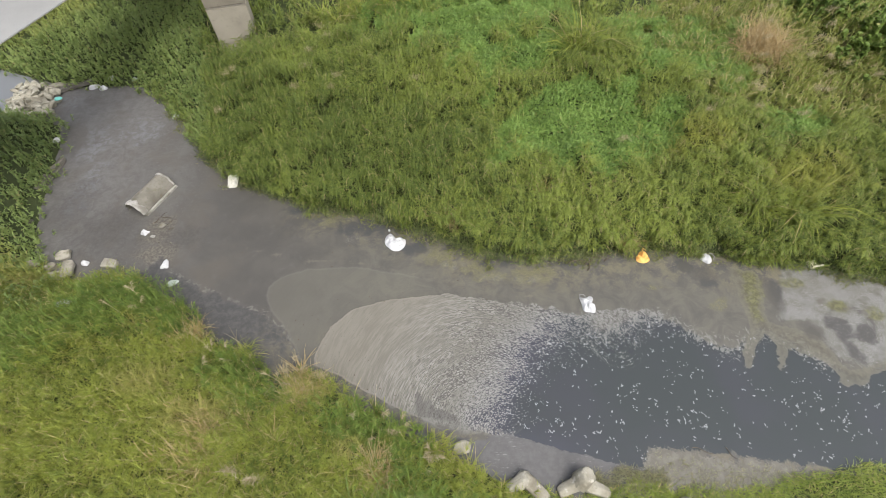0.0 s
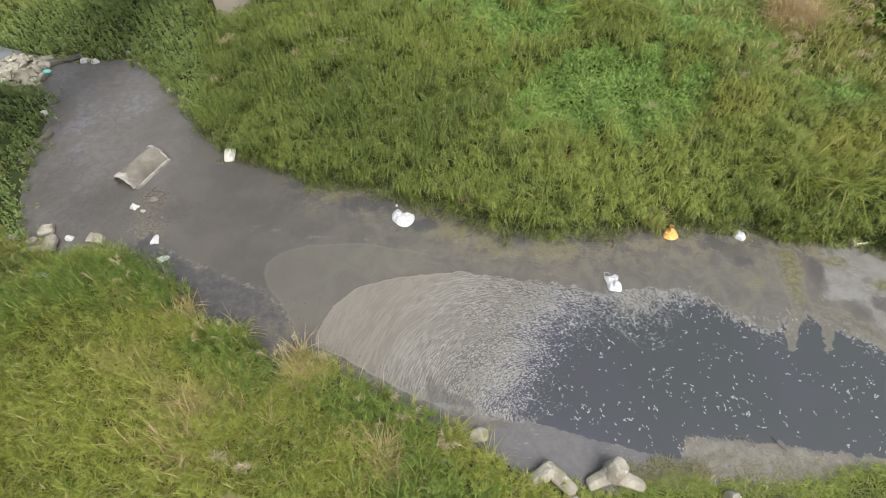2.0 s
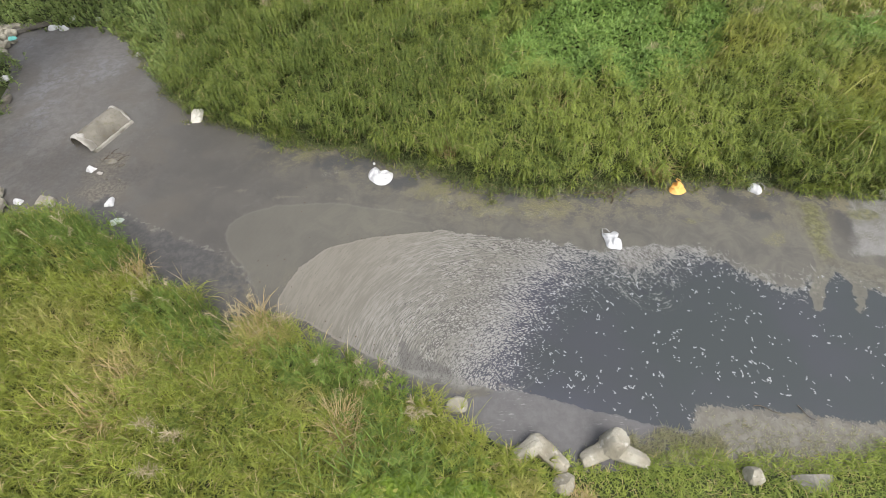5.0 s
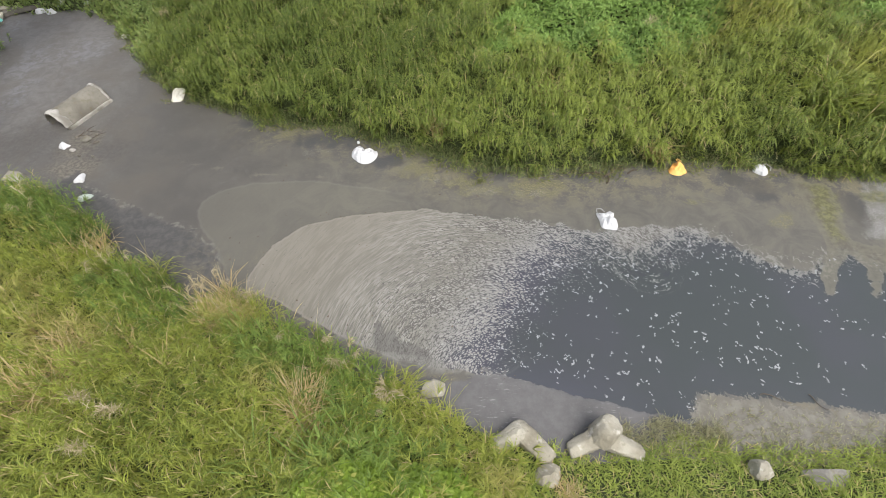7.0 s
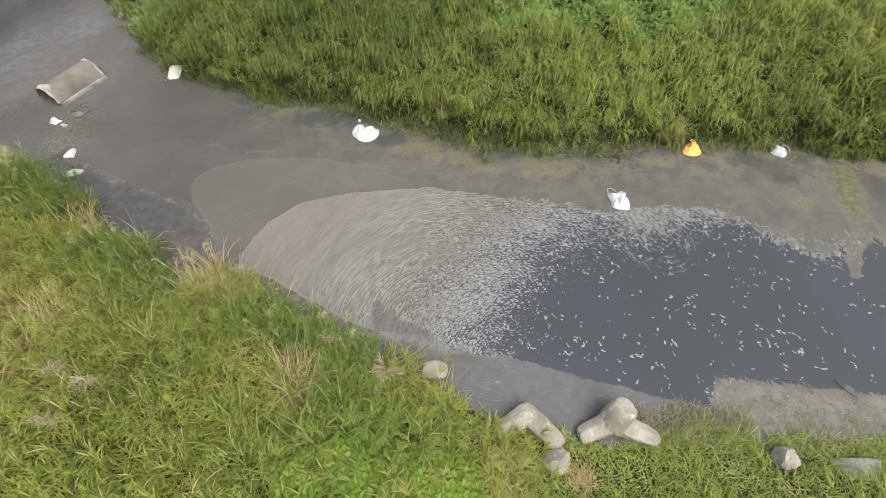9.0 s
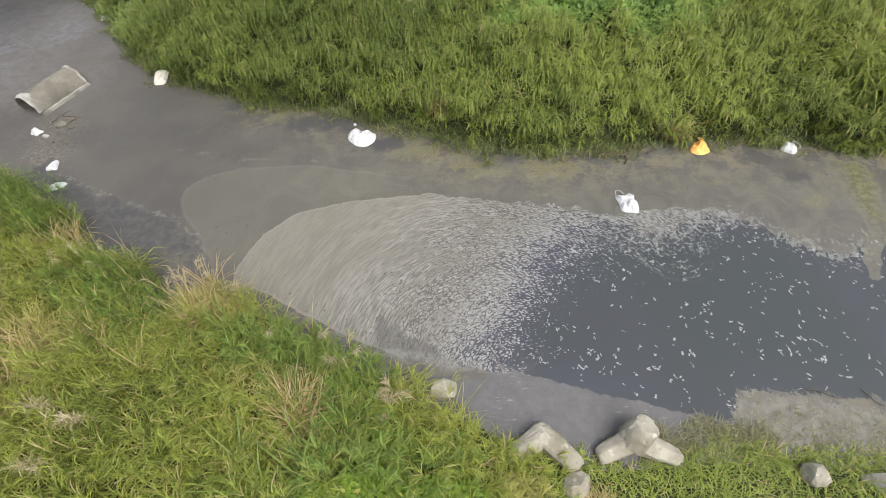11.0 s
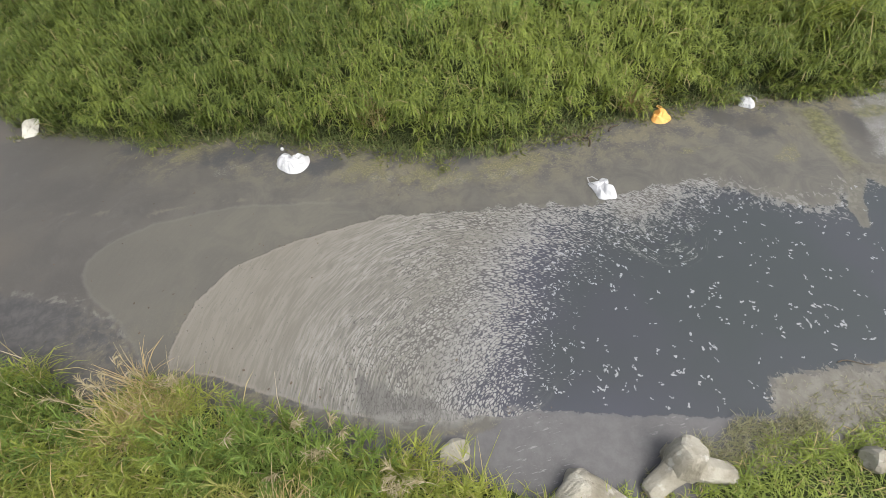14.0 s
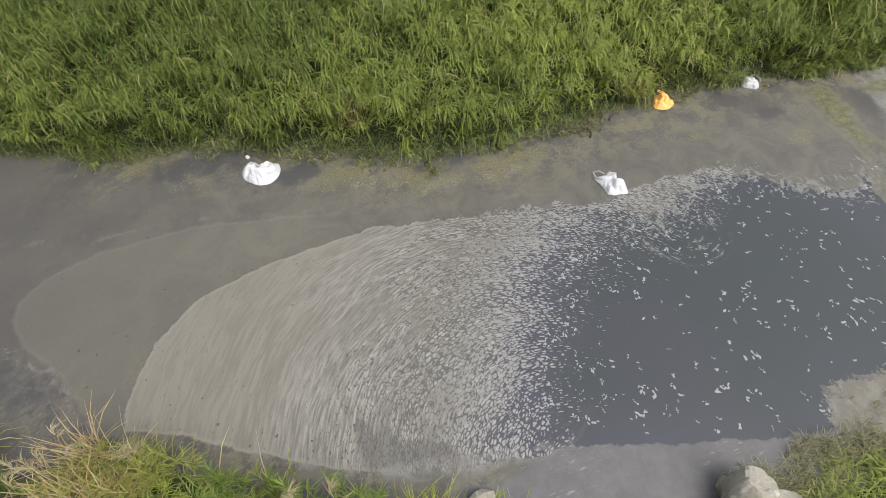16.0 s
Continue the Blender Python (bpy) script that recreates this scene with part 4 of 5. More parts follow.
stuff("fountain_grass", tufts(rng, np.repeat(px, 3), np.repeat(py, 3), 40, 1.9, 0.034, 0.14, (1.0, 1.5), (1.2, 2.6)), WEED, "tall fountain-shaped clumps of arching grass", "grass")
px, py = rng.normal(-1.4, 0.45, 12), rng.normal(2.0, 0.25, 12)
stuff("bright_blades", tufts(rng, px, py, 9, 0.95, 0.022, 0.05, (0.7, 1.4), (0.8, 2.0)), LUSH, "long bright green arching blades on the near bank", "grass")
px, py = scatter(rng, 1250, -21, -12.5, 6.5, 18.5, lambda x, y: bank(x, y, False, -0.05) & (x + 0.5 * y < -5.2))
stuff("low_shrubs", reeds(rng, px, py, 0.45, 12, 0.16, 0.04, 0.1, 4, 0.18, 3), SHRUB, "green leafy shrubs on the stream bank", "shrubs")
px, py = scatter(rng, 480, -42, 42, 22, 60, lambda x, y: bank(x, y, True) & ((y > 26) | (x > 22)) & ((x > -6) | (y > 33)))
stuff("far_grass", reeds(rng, px, py, 0.8, 8, 0.7, 0.07, 0.3, 4, 0.3, 3), REED, "tall green grass away from the stream", "grass")

# broad-leaved creepers low on the near bank
px, py = scatter(rng, 2600, -1.6, 1.0, 0.9, 2.1, lambda x, y: np.minimum(oval(x, y, -0.2, 1.45, 1.0, 0.36), oval(x, y, -1.35, 1.2, 0.4, 0.3)) + 0.35 * waves(x, y, 97, 0.4) < 1)
vine = tufts(rng, px, py, 5, 0.085, 0.05, 0.05, (0.1, 0.9), (0.3, 1.4), 3)
vine[0][:, 2] += 0.36 + 0.2 * rng.uniform(0, 1, len(px)).repeat(30)
stuff("broad_leaves", vine, SPROUT, "bright green broad-leaved creeper in the bank grass", "ground cover")
px, py = rng.normal(2.3, 0.16, 26), rng.normal(1.62, 0.12, 26)
stuff("brown_curls", tufts(rng, px, py, 14, 0.26, 0.009, 0.06, (0.3, 1.3), (1.8, 4.2)), STRAW, "curled brown dead grass between the blocks", "grass")
# feathery tops on tall stalks at the water's edge
stalks = [(-4.55, 5.25, 0.34, 10), (-8.6, 7.5, 0.5, 7), (-1.85, 3.85, 0.4, 6), (-6.2, 5.85, 0.4, 5), (-0.6, 3.15, 0.3, 4)]
px = np.concatenate([rng.normal(x, r, n) for x, y, r, n in stalks])
py = np.concatenate([rng.normal(y, r * 0.6, n) for x, y, r, n in stalks])
n = len(px)
base = np.stack([px, py, np.maximum(ground_height(px, py), 0.0)], 1)
way, tall = rng.uniform(0, 6.28, n), rng.uniform(0.8, 1.15, n)
stalk = blades(base, way, tall, np.full(n, 0.011), np.full(n, 1.5), rng.uniform(0.3, 0.8, n))
tip = stalk[0].reshape(n, 4, 2, 3)[:, 3].mean(1)
k = np.repeat(np.arange(n), 22)
m = len(k)
off = rng.uniform(0, 1, m)
root = tip[k] + np.stack([np.cos(way[k]) * -0.1 * off, np.sin(way[k]) * -0.1 * off, -0.24 * off], 1)
feather = blades(root, way[k] + rng.normal(0, 0.6, m), rng.uniform(0.08, 0.2, m), np.full(m, 0.009), rng.uniform(0.2, 1.1, m), rng.uniform(1.0, 2.2, m))
stuff("feathery_stalks", join([stalk, feather]), PLUME, "tall stalks with pale feathery tops over the water", "stalks")

# foam flakes adrift on the open pool
px, py = scatter(rng, 7500, 0.6, 16, 1.8, 7.2, lambda x, y: (signed(x, y, POOL) > 0.06) & (signed(x, y, STRIP) < -0.08))
edge = np.where((px < 3.6) & (py > 4.75 - 0.5 * px), signed(px, py, POOL), 9.0)
chance = 0.135 + 0.5 * np.exp(-((edge / 0.55) ** 2)) + 0.07 * waves(px, py, 41, 0.5)
pick = rng.uniform(0, 1, len(px)) < chance
px, py = px[pick], py[pick]
heft = rng.lognormal(-0.05, 0.27, len(px))
head = rng.uniform(0, 6.28, len(px))
more = [(px, py, heft)]
for q in range(1, 4):
    some = rng.uniform(0, 1, len(px)) < (0.62, 0.4, 0.22)[q - 1]
    head = head + rng.normal(0, 0.8, len(px))
    px, py = px + np.cos(head) * 0.034 * heft, py + np.sin(head) * 0.034 * heft
    more.append((px[some], py[some], heft[some] * rng.uniform(0.5, 0.95, some.sum())))
px, py, heft = (np.concatenate(col) for col in zip(*more))
n, spokes = len(px), 9
size = 0.0148 * heft * np.where(px < 2.4, 0.85, 1.0)
ang = np.linspace(0, 2 * np.pi, spokes, endpoint=False)[None] + rng.uniform(-0.2, 0.2, (n, spokes))
rad = size[:, None] * rng.uniform(0.3, 1.6, (n, spokes))
turn, long = rng.uniform(0, np.pi, n)[:, None], rng.uniform(1.0, 2.2, n)[:, None]
lx, ly = rad * np.cos(ang) * long, rad * np.sin(ang)
ring = np.stack([px[:, None] + lx * np.cos(turn) - ly * np.sin(turn), py[:, None] + lx * np.sin(turn) + ly * np.cos(turn), np.full((n, spokes), 0.003)], 2)
verts = np.concatenate([ring, np.stack([px, py, np.full(n, 0.012)], 1)[:, None]], 1).reshape(-1, 3)
o = (np.arange(n) * (spokes + 1))[:, None]
a = np.arange(spokes)[None]
tri = np.stack([o + a, o + (a + 1) % spokes, np.broadcast_to(o + spokes, (n, spokes))], 2).reshape(-1, 3)
stuff("foam_flecks", (verts, tri), FOAM, "pale foam flecks adrift on the dark pool", "foam")

# dark specks of dirt caught in the scum
px, py = scatter(rng, 900, -7, 2, 3.5, 10.5, lambda x, y: (signed(x, y, STREAM) > 0.3) & (signed(x, y, LEE) < 0) & (rng.uniform(0, 1, len(x)) < 0.12 + 0.8 * np.exp(-(np.abs(signed(x, y, FAN)) / 0.15) ** 2)))
n = len(px)
size = rng.uniform(0.006, 0.018, n)
ang = np.linspace(0, 2 * np.pi, 5, endpoint=False)[None] + rng.uniform(-0.4, 0.4, (n, 5))
rad = size[:, None] * rng.uniform(0.5, 1.8, (n, 5))
ring = np.stack([px[:, None] + rad * np.cos(ang), py[:, None] + rad * np.sin(ang), np.full((n, 5), 0.004)], 2)
verts = np.concatenate([ring, np.stack([px, py, np.full(n, 0.014)], 1)[:, None]], 1).reshape(-1, 3)
o, a = (np.arange(n) * 6)[:, None], np.arange(5)[None]
stuff("dirt_specks", (verts, np.stack([o + a, o + (a + 1) % 5, np.broadcast_to(o + 5, (n, 5))], 2).reshape(-1, 3)), WOOD, "dark specks of dirt drifting in the scum", "debris")


# ---- things: helpers ----
def part(name, bm, material, parent=None, label="", smooth=False):
    me = bpy.data.meshes.new(name)
    bm.to_mesh(me)
    bm.free()
    me.materials.append(material)
    for p in me.polygons:
        p.use_smooth = smooth
    ob = new(name, me)
    ob.parent = parent
    if label:
        ob["label"] = label
    return ob


def thing(name, m, label, category, group="", kind=""):
    ob = new(name)
    ob.matrix_world = m
    ob.empty_display_size = 0.1
    return tagged(ob, label, category, group, kind)


def box(bm, x0, x1, y0, y1, z0, z1, bevel=0.0):
    made = bmesh.ops.create_cube(bm, size=1.0, matrix=Matrix.LocRotScale(((x0 + x1) / 2, (y0 + y1) / 2, (z0 + z1) / 2), None, (x1 - x0, y1 - y0, z1 - z0)))
    if bevel:
        edges = list({e for v in made["verts"] for e in v.link_edges})
        bmesh.ops.bevel(bm, geom=edges, offset=bevel, segments=2, affect="EDGES")
    return bm


def rock_mesh(seed, sx, sy, sz, cut=0.75):
    """An angular stone: a ball cut flat on a few sides."""
    r = random.Random(seed)
    bm = bmesh.new()
    bmesh.ops.create_icosphere(bm, subdivisions=2, radius=1.0)
    for _ in range(7):
        n = Vector((r.uniform(-1, 1), r.uniform(-1, 1), r.uniform(-0.4, 1))).normalized()
        d = r.uniform(cut - 0.15, cut + 0.1)
        for v in bm.verts:
            over = v.co.dot(n) - d
            if over > 0:
                v.co -= n * over
    for v in bm.verts:
        v.co += v.co * noise.noise(v.co * 2.5 + Vector((seed, 0, 0))) * 0.1
        v.co = Vector((v.co.x * sx, v.co.y * sy, v.co.z * sz))
    bmesh.ops.remove_doubles(bm, verts=bm.verts, dist=0.004)
    return bm


def crumple(rim, height, seed, folds=0.5, rings=5):
    """A crumpled bag lying on a surface, in flat creased facets: rim is a list of radii round it."""
    r = random.Random(seed)
    bm = bmesh.new()
    rim = [q for a, b in zip(rim, list(rim[1:]) + [rim[0]]) for q in (a, (a + b) / 2)]
    n = len(rim)
    top = bm.verts.new((r.uniform(-0.03, 0.03), r.uniform(-0.03, 0.03), height * r.uniform(0.75, 1)))
    rows = [[top] * n]
    for j in range(1, rings + 1):
        q = j / rings
        row = []
        for i, w in enumerate(rim):
            a = 2 * math.pi * (i + (r.uniform(-0.25, 0.25) if j < rings else 0)) / n
            rad = w * q * (1 + (r.uniform(-0.06, 0.06) if j < rings else 0))
            p = Vector((rad * math.cos(a), rad * math.sin(a), 0))
            ridge = abs(noise.noise(p * 4.5 + Vector((seed * 1.7, 0, 0)))) * 2.2
            z = height * (1 - q ** 2.6) * (1 - folds * 0.6 + folds * ridge) + (r.uniform(0, 0.02) if j < rings else 0.004)
            row.append(bm.verts.new((p.x, p.y, max(0.004, min(z, height * 1.25)))))
        rows.append(row)
    for i in range(n):
        k = (i + 1) % n
        bm.faces.new((top, rows[1][i], rows[1][k]))
        for j in range(1, rings):
            bm.faces.new((rows[j][i], rows[j + 1][i], rows[j + 1][k]))
            bm.faces.new((rows[j][i], rows[j + 1][k], rows[j][k]))
    under = [bm.verts.new((v.co.x * 0.96, v.co.y * 0.96, -0.02)) for v in rows[-1]]
    for i in range(n):
        k = (i + 1) % n
        bm.faces.new((rows[-1][i], under[i], under[k], rows[-1][k]))
    bm.faces.new(list(reversed(under)))
    bmesh.ops.recalc_face_normals(bm, faces=bm.faces)
    return bm


def loop_strip(points, width, thick=0.006):
    """A flat band through points, for handles and straps."""
    bm = bmesh.new()
    prev = None
    for i, p in enumerate(points):
        p = Vector(p)
        q = Vector(points[min(i + 1, len(points) - 1)]) - Vector(points[max(i - 1, 0)])
        side = Vector((-q.y, q.x, 0)).normalized() * width / 2
        cur = [bm.verts.new(p + side), bm.verts.new(p - side), bm.verts.new(p - side + Vector((0, 0, thick))), bm.verts.new(p + side + Vector((0, 0, thick)))]
        if prev:
            for a in range(4):
                b = (a + 1) % 4
                bm.faces.new((prev[a], prev[b], cur[b], cur[a]))
        prev = cur
    bmesh.ops.recalc_face_normals(bm, faces=bm.faces)
    return bm


# ---- bridge deck and pier ----
PIER_TOP = concrete_material("stained_pier_concrete", (0.28, 0.255, 0.215), (0.22, 0.2, 0.17), None, 0.7)
along = Vector((0.2936, 0.956, 0))
deck = thing("bridge_deck", pose(-13.2, 14.05, 5.2, 0, 0, math.degrees(math.atan2(along.y, along.x))), "pale grey concrete bridge deck high over the stream", "bridge")
part("deck_slab", box(bmesh.new(), -34, 46, 0.0, 2.9, -0.04, 0, 0.01), DECK, deck)
part("girder", box(bmesh.new(), -34, 46, 1.2, 1.8, -0.36, -0.041), DECK, deck)
for x in (-20, -8, 4.3, 16, 28):
    part("expansion_joint", box(bmesh.new(), x, x + 0.03, 0.06, 2.8, 0.002, 0.012), WOOD, deck, "dark rubber expansion joint")
for x in (-33, 44):
    part("abutment", box(bmesh.new(), x, x + 1.2, 0.6, 2.4, -6.5, -0.362, 0.03), DECK, deck)

pier = thing("bridge_pier", pose(-8.82, 20.45, 0.4, 0, 0, 14.6), "tall tan concrete bridge pier standing in undergrowth", "pier")
part("lower_shaft", box(bmesh.new(), -0.8, 0.8, -0.6, 0.6, 0.0, 2.85, 0.04), PIER, pier)
part("upper_shaft", box(bmesh.new(), -0.8, 0.8, -0.6, 0.6, 2.87, 11.0, 0.04), PIER_TOP, pier)
part("form_joint", box(bmesh.new(), -0.785, 0.785, -0.585, 0.585, 2.845, 2.875), PIER_TOP, pier, "dark recessed formwork joint")


# ---- broken half pipe ----
PIPE_RIM = concrete_material("pipe_rim", (0.42, 0.41, 0.385), (0.2, 0.19, 0.165), None, 3.0)

def half_pipe():
    root = thing("half_pipe", pose(-10.84, 12.47, -0.04, 0, 0, 67), "broken half of a large concrete pipe lying in the stream", "pipe")
    L, R, T = 1.62, 0.41, 0.06
    bm = bmesh.new()
    n, m = 26, 22
    grid = {}
    for side, rad in ((0, R), (1, R - T)):
        for i in range(n + 1):
            for j in range(m + 1):
                a = math.pi * (0.0 + j / m)
                u = (i / n - 0.5) * L
                if i in (0, n):
                    u += (0.05 * noise.noise(Vector((a * 2.2, i, 3))) + 0.02 * noise.noise(Vector((a * 7, i, 9))))
                q = rad + 0.02 * noise.noise(Vector((u * 5, a * 4, side)))
                grid[side, i, j] = bm.verts.new((u, q * math.cos(a), q * math.sin(a) * 1.35))
    for i in range(n):
        for j in range(m):
            bm.faces.new([grid[0, a, b] for a, b in ((i, j), (i + 1, j), (i + 1, j + 1), (i, j + 1))])
            bm.faces.new([grid[1, a, b] for a, b in ((i, j + 1), (i + 1, j + 1), (i + 1, j), (i, j))])
    for i in range(n):
        for j in (0, m):
            bm.faces.new([grid[s, a, j] for s, a in ((0, i), (1, i), (1, i + 1), (0, i + 1))])
    for j in range(m):
        for i in (0, n):
            bm.faces.new([grid[s, i, b] for s, b in ((0, j), (0, j + 1), (1, j + 1), (1, j))])
    bmesh.ops.recalc_face_normals(bm, faces=bm.faces)
    part("shell", bm, PIPE, root, "", True)
    # pale broken flange along one long side
    bm = box(bmesh.new(), -L / 2 + 0.03, L / 2 - 0.02, -R - 0.075, -R + 0.05, 0.02, 0.12, 0.015)
    part("flange", bm, PIPE_RIM, root, "pale straight flange of bare concrete")
    for end, x, broad in ((0, -L / 2 + 0.08, 0.12), (1, L / 2 - 0.06, 0.045)):
        bm = bmesh.new()
        prev = None
        for j in range(25):
            a = math.pi * (0.08 + 0.84 * j / 24)
            w = broad * (1 + 0.4 * noise.noise(Vector((a * 3, end, 1))))
            cur = []
            for du, dr in ((-w, -0.01), (-w * 0.4, 0.025), (w * 0.5, 0.02), (w, -0.01)):
                q = R + dr + 0.022 * noise.noise(Vector((a * 9, du * 22, end * 7)))
                cur.append(bm.verts.new((x + du + 0.05 * noise.noise(Vector((a * 2.5, end, 5))), q * math.cos(a), q * math.sin(a) * 1.35)))
            if prev:
                for b in range(3):
                    bm.faces.new((prev[b], prev[b + 1], cur[b + 1], cur[b]))
            prev = cur
        part("collar", bm, PIPE_RIM, root, "crusted pale collar at the pipe's end", True)


half_pipe()


# ---- tetrapods and boulders on the near bank ----
def tetrapod(core, tips, girths, label):
    """A tapered six-sided leg with worn edges towards each tip, round one core."""
    core = Vector(core)
    root = thing("tetrapod", Matrix.Translation(core), label, "concrete block", "concrete armour blocks on the bank")
    bm = bmesh.new()
    bmesh.ops.create_icosphere(bm, subdivisions=3, radius=min(girths) * 0.9)
    part("core", bm, BLOCK, root, "", True)
    for k, (tip, girth) in enumerate(zip(tips, girths)):
        d = Vector(tip) - core
        q = d.to_track_quat("Z", "Y").to_matrix().to_4x4()
        bm = bmesh.new()
        bmesh.ops.create_cone(bm, cap_ends=True, segments=6, radius1=girth * 1.1, radius2=girth * 0.86, depth=d.length + girth * 0.3, matrix=q @ Matrix.Translation((0, 0, d.length / 2 - girth * 0.15)))
        bmesh.ops.triangulate(bm, faces=bm.faces)
        bmesh.ops.subdivide_edges(bm, edges=list(bm.edges), cuts=6, use_grid_fill=True)
        for _ in range(4):
            bmesh.ops.smooth_vert(bm, verts=bm.verts, factor=0.5, use_axis_x=True, use_axis_y=True, use_axis_z=True)
        for v in bm.verts:
            w = v.co + Vector((k * 3.1, girth * 9, 0))
            v.co += v.co.normalized() * (0.028 * noise.noise(w * 4) + 0.016 * noise.noise(w * 13) + 0.01 * noise.noise(w * 30))
        part("leg", bm, BLOCK, root)
    return root


tetrapod((3.02, 2.46, 0.18), [(3.17, 2.58, 0.5), (2.46, 2.26, 0.02), (3.7, 2.2, -0.03), (3.04, 2.68, -0.2)], (0.255, 0.185, 0.185, 0.19), "weathered concrete tetrapod with one leg pointing up by the water")
tetrapod((1.68, 2.56, 0.16), [(1.22, 2.34, 0.06), (2.16, 2.12, 0.0), (1.64, 2.7, -0.2)], (0.2, 0.195, 0.19), "broken mossy concrete tetrapod half sunk in the grass")


def boulder(seed, x, y, z, sx, sy, sz, turn, label, mat=None):
    ob = part("boulder", rock_mesh(seed, sx * 1.15, sy * 1.15, sz * 1.15, 0.62), mat or BLOCK)
    ob.matrix_world = pose(x, y, z, 0, 0, turn)
    return tagged(ob, label, "boulder", "boulders on the near bank")


boulder(3, 5.47, 1.9, 0.2, 0.2, 0.18, 0.2, 10, "angular pale boulder standing in the bank grass")
boulder(5, 2.05, 1.86, 0.18, 0.24, 0.22, 0.24, 50, "rounded brownish boulder in the bank grass")
boulder(8, 0.14, 3.35, 0.06, 0.26, 0.17, 0.16, 15, "pale flaking rock at the water's edge")
boulder(9, 6.48, 1.76, 0.06, 0.4, 0.2, 0.18, 8, "mossy boulder sunk in the grass", PIPE)


# ---- slabs on the far left banks ----
SLAB = concrete_material("slab_concrete", (0.41, 0.39, 0.335), (0.21, 0.195, 0.16), (0.2, 0.19, 0.12), 2.0)


WET_STONE = concrete_material("wet_stone", (0.2, 0.185, 0.16), (0.1, 0.092, 0.08), None, 2.0)


def slab(x, y, z, sx, sy, sz, turn, tilt, label, seed):
    bm = box(bmesh.new(), -sx / 2, sx / 2, -sy / 2, sy / 2, -sz / 2, sz / 2, 0.012)
    bmesh.ops.subdivide_edges(bm, edges=list(bm.edges), cuts=2, use_grid_fill=True)
    r = random.Random(seed)
    for _ in range(4):
        n = Vector((r.uniform(-1, 1), r.uniform(-1, 1), r.uniform(-0.3, 0.6))).normalized()
        d = r.uniform(0.72, 0.95) * (abs(n.x) * sx + abs(n.y) * sy + abs(n.z) * sz) / 2
        for v in bm.verts:
            v.co -= n * max(0.0, v.co.dot(n) - d)
    for v in bm.verts:
        w = v.co * 4 + Vector((seed * 2.3, 0, 0))
        v.co += Vector((noise.noise(w), noise.noise(w + Vector((9, 0, 0))), noise.noise(w * 1.7))) * 0.035
    bmesh.ops.remove_doubles(bm, verts=bm.verts, dist=0.004)
    ob = part("concrete_slab", bm, WET_STONE if "dark" in label else SLAB)
    ob.matrix_world = pose(x, y, z, tilt, 0, turn)
    return tagged(ob, label, "slab", "broken slabs along the bank")


slab(-12.9, 9.85, 0.12, 0.42, 0.34, 0.12, 15, 8, "broken pale concrete slab at the water's edge", 1)
slab(-12.5, 9.3, 0.14, 0.36, 0.72, 0.11, 18, -6, "leaning grey concrete slab at the water's edge", 2)
slab(-12.85, 8.95, 0.2, 0.6, 0.34, 0.12, 10, 5, "flat grey slab among grass at the water's edge", 3)
slab(-13.85, 9.45, 0.15, 0.6, 0.38, 0.12, -20, 5, "tan concrete slab half covered by grass", 4)
slab(-13.1, 9.4, 0.1, 0.32, 0.2, 0.2, 50, 10, "small yellowish broken block", 5)
slab(-11.25, 9.5, 0.06, 0.5, 0.32, 0.14, -8, 8, "mossy slab at the edge of the grass", 6)
slab(-15.0, 11.35, 0.08, 0.55, 0.25, 0.14, 5, 0, "dark wet kerb stone on the bank", 7)
slab(-15.25, 13.3, 0.1, 0.3, 0.75, 0.2, -8, 0, "dark wet edging stone along the bank", 8)
slab(-15.15, 14.2, 0.1, 0.28, 0.8, 0.2, -14, 0, "dark grey edging stone along the bank", 9)

slab(-16.9, 19.45, 0.1, 0.9, 0.35, 0.16, 25, 6, "dark flat rock slab beside the weir", 10)
slab(-16.4, 19.6, 0.12, 0.8, 0.3, 0.14, 30, -6, "long dark rock slab beside the undergrowth", 11)
slab(-17.5, 19.4, 0.14, 0.7, 0.35, 0.18, 20, 8, "grey rock slab at the weir's end", 12)

# ---- stone weir ----
weir = thing("stone_weir", pose(-18.1, 18.5, 0), "loose pile of tan stones damming the stream", "weir", kind="structure")
shapes = [rock_mesh(40 + i, 0.3, 0.21, 0.16, 0.46) for i in range(8)]
shared = []
for bm in shapes:
    me = bpy.data.meshes.new("stone")
    bm.to_mesh(me)
    bm.free()
    me.materials.append(STONE)
    shared.append(me)
WEIR = [(-19.2, 18.2), (-19.4, 19.7), (-18.7, 19.75), (-17.3, 19.2), (-17.1, 18.2), (-17.0, 17.6), (-17.8, 17.3), (-18.6, 17.5)]
wr = random.Random(4)
count = 0
while count < 190:
    u, v = wr.uniform(-1.3, 1.2), wr.uniform(-1.3, 1.3)
    if signed(np.array([u - 18.1]), np.array([v + 18.5]), WEIR)[0] < 0:
        continue
    st = new("stone", shared[count % 8])
    st.parent = weir
    k = wr.uniform(0.4, 1.05)
    st.matrix_basis = pose(u, v, wr.uniform(0.0, 0.22) * (1.2 - abs(u) * 0.5), wr.uniform(-20, 20), wr.uniform(-20, 20), wr.uniform(0, 360)) @ Matrix.Diagonal((k, k, k, 1))
    count += 1


# ---- litter ----
def bag(m, rim, height, material, label, category="plastic bag", seed=1, handle=None, name="plastic_bag", folds=0.5, handle_material=None):
    root = thing(name, m, label, category, "litter along the stream")
    part("body", crumple(rim, height, seed, folds), material, root)
    if handle:
        part("handle", loop_strip(handle, 0.022), handle_material or CLEAR, root, "" if handle_material else "thin clear plastic handle")
    return root


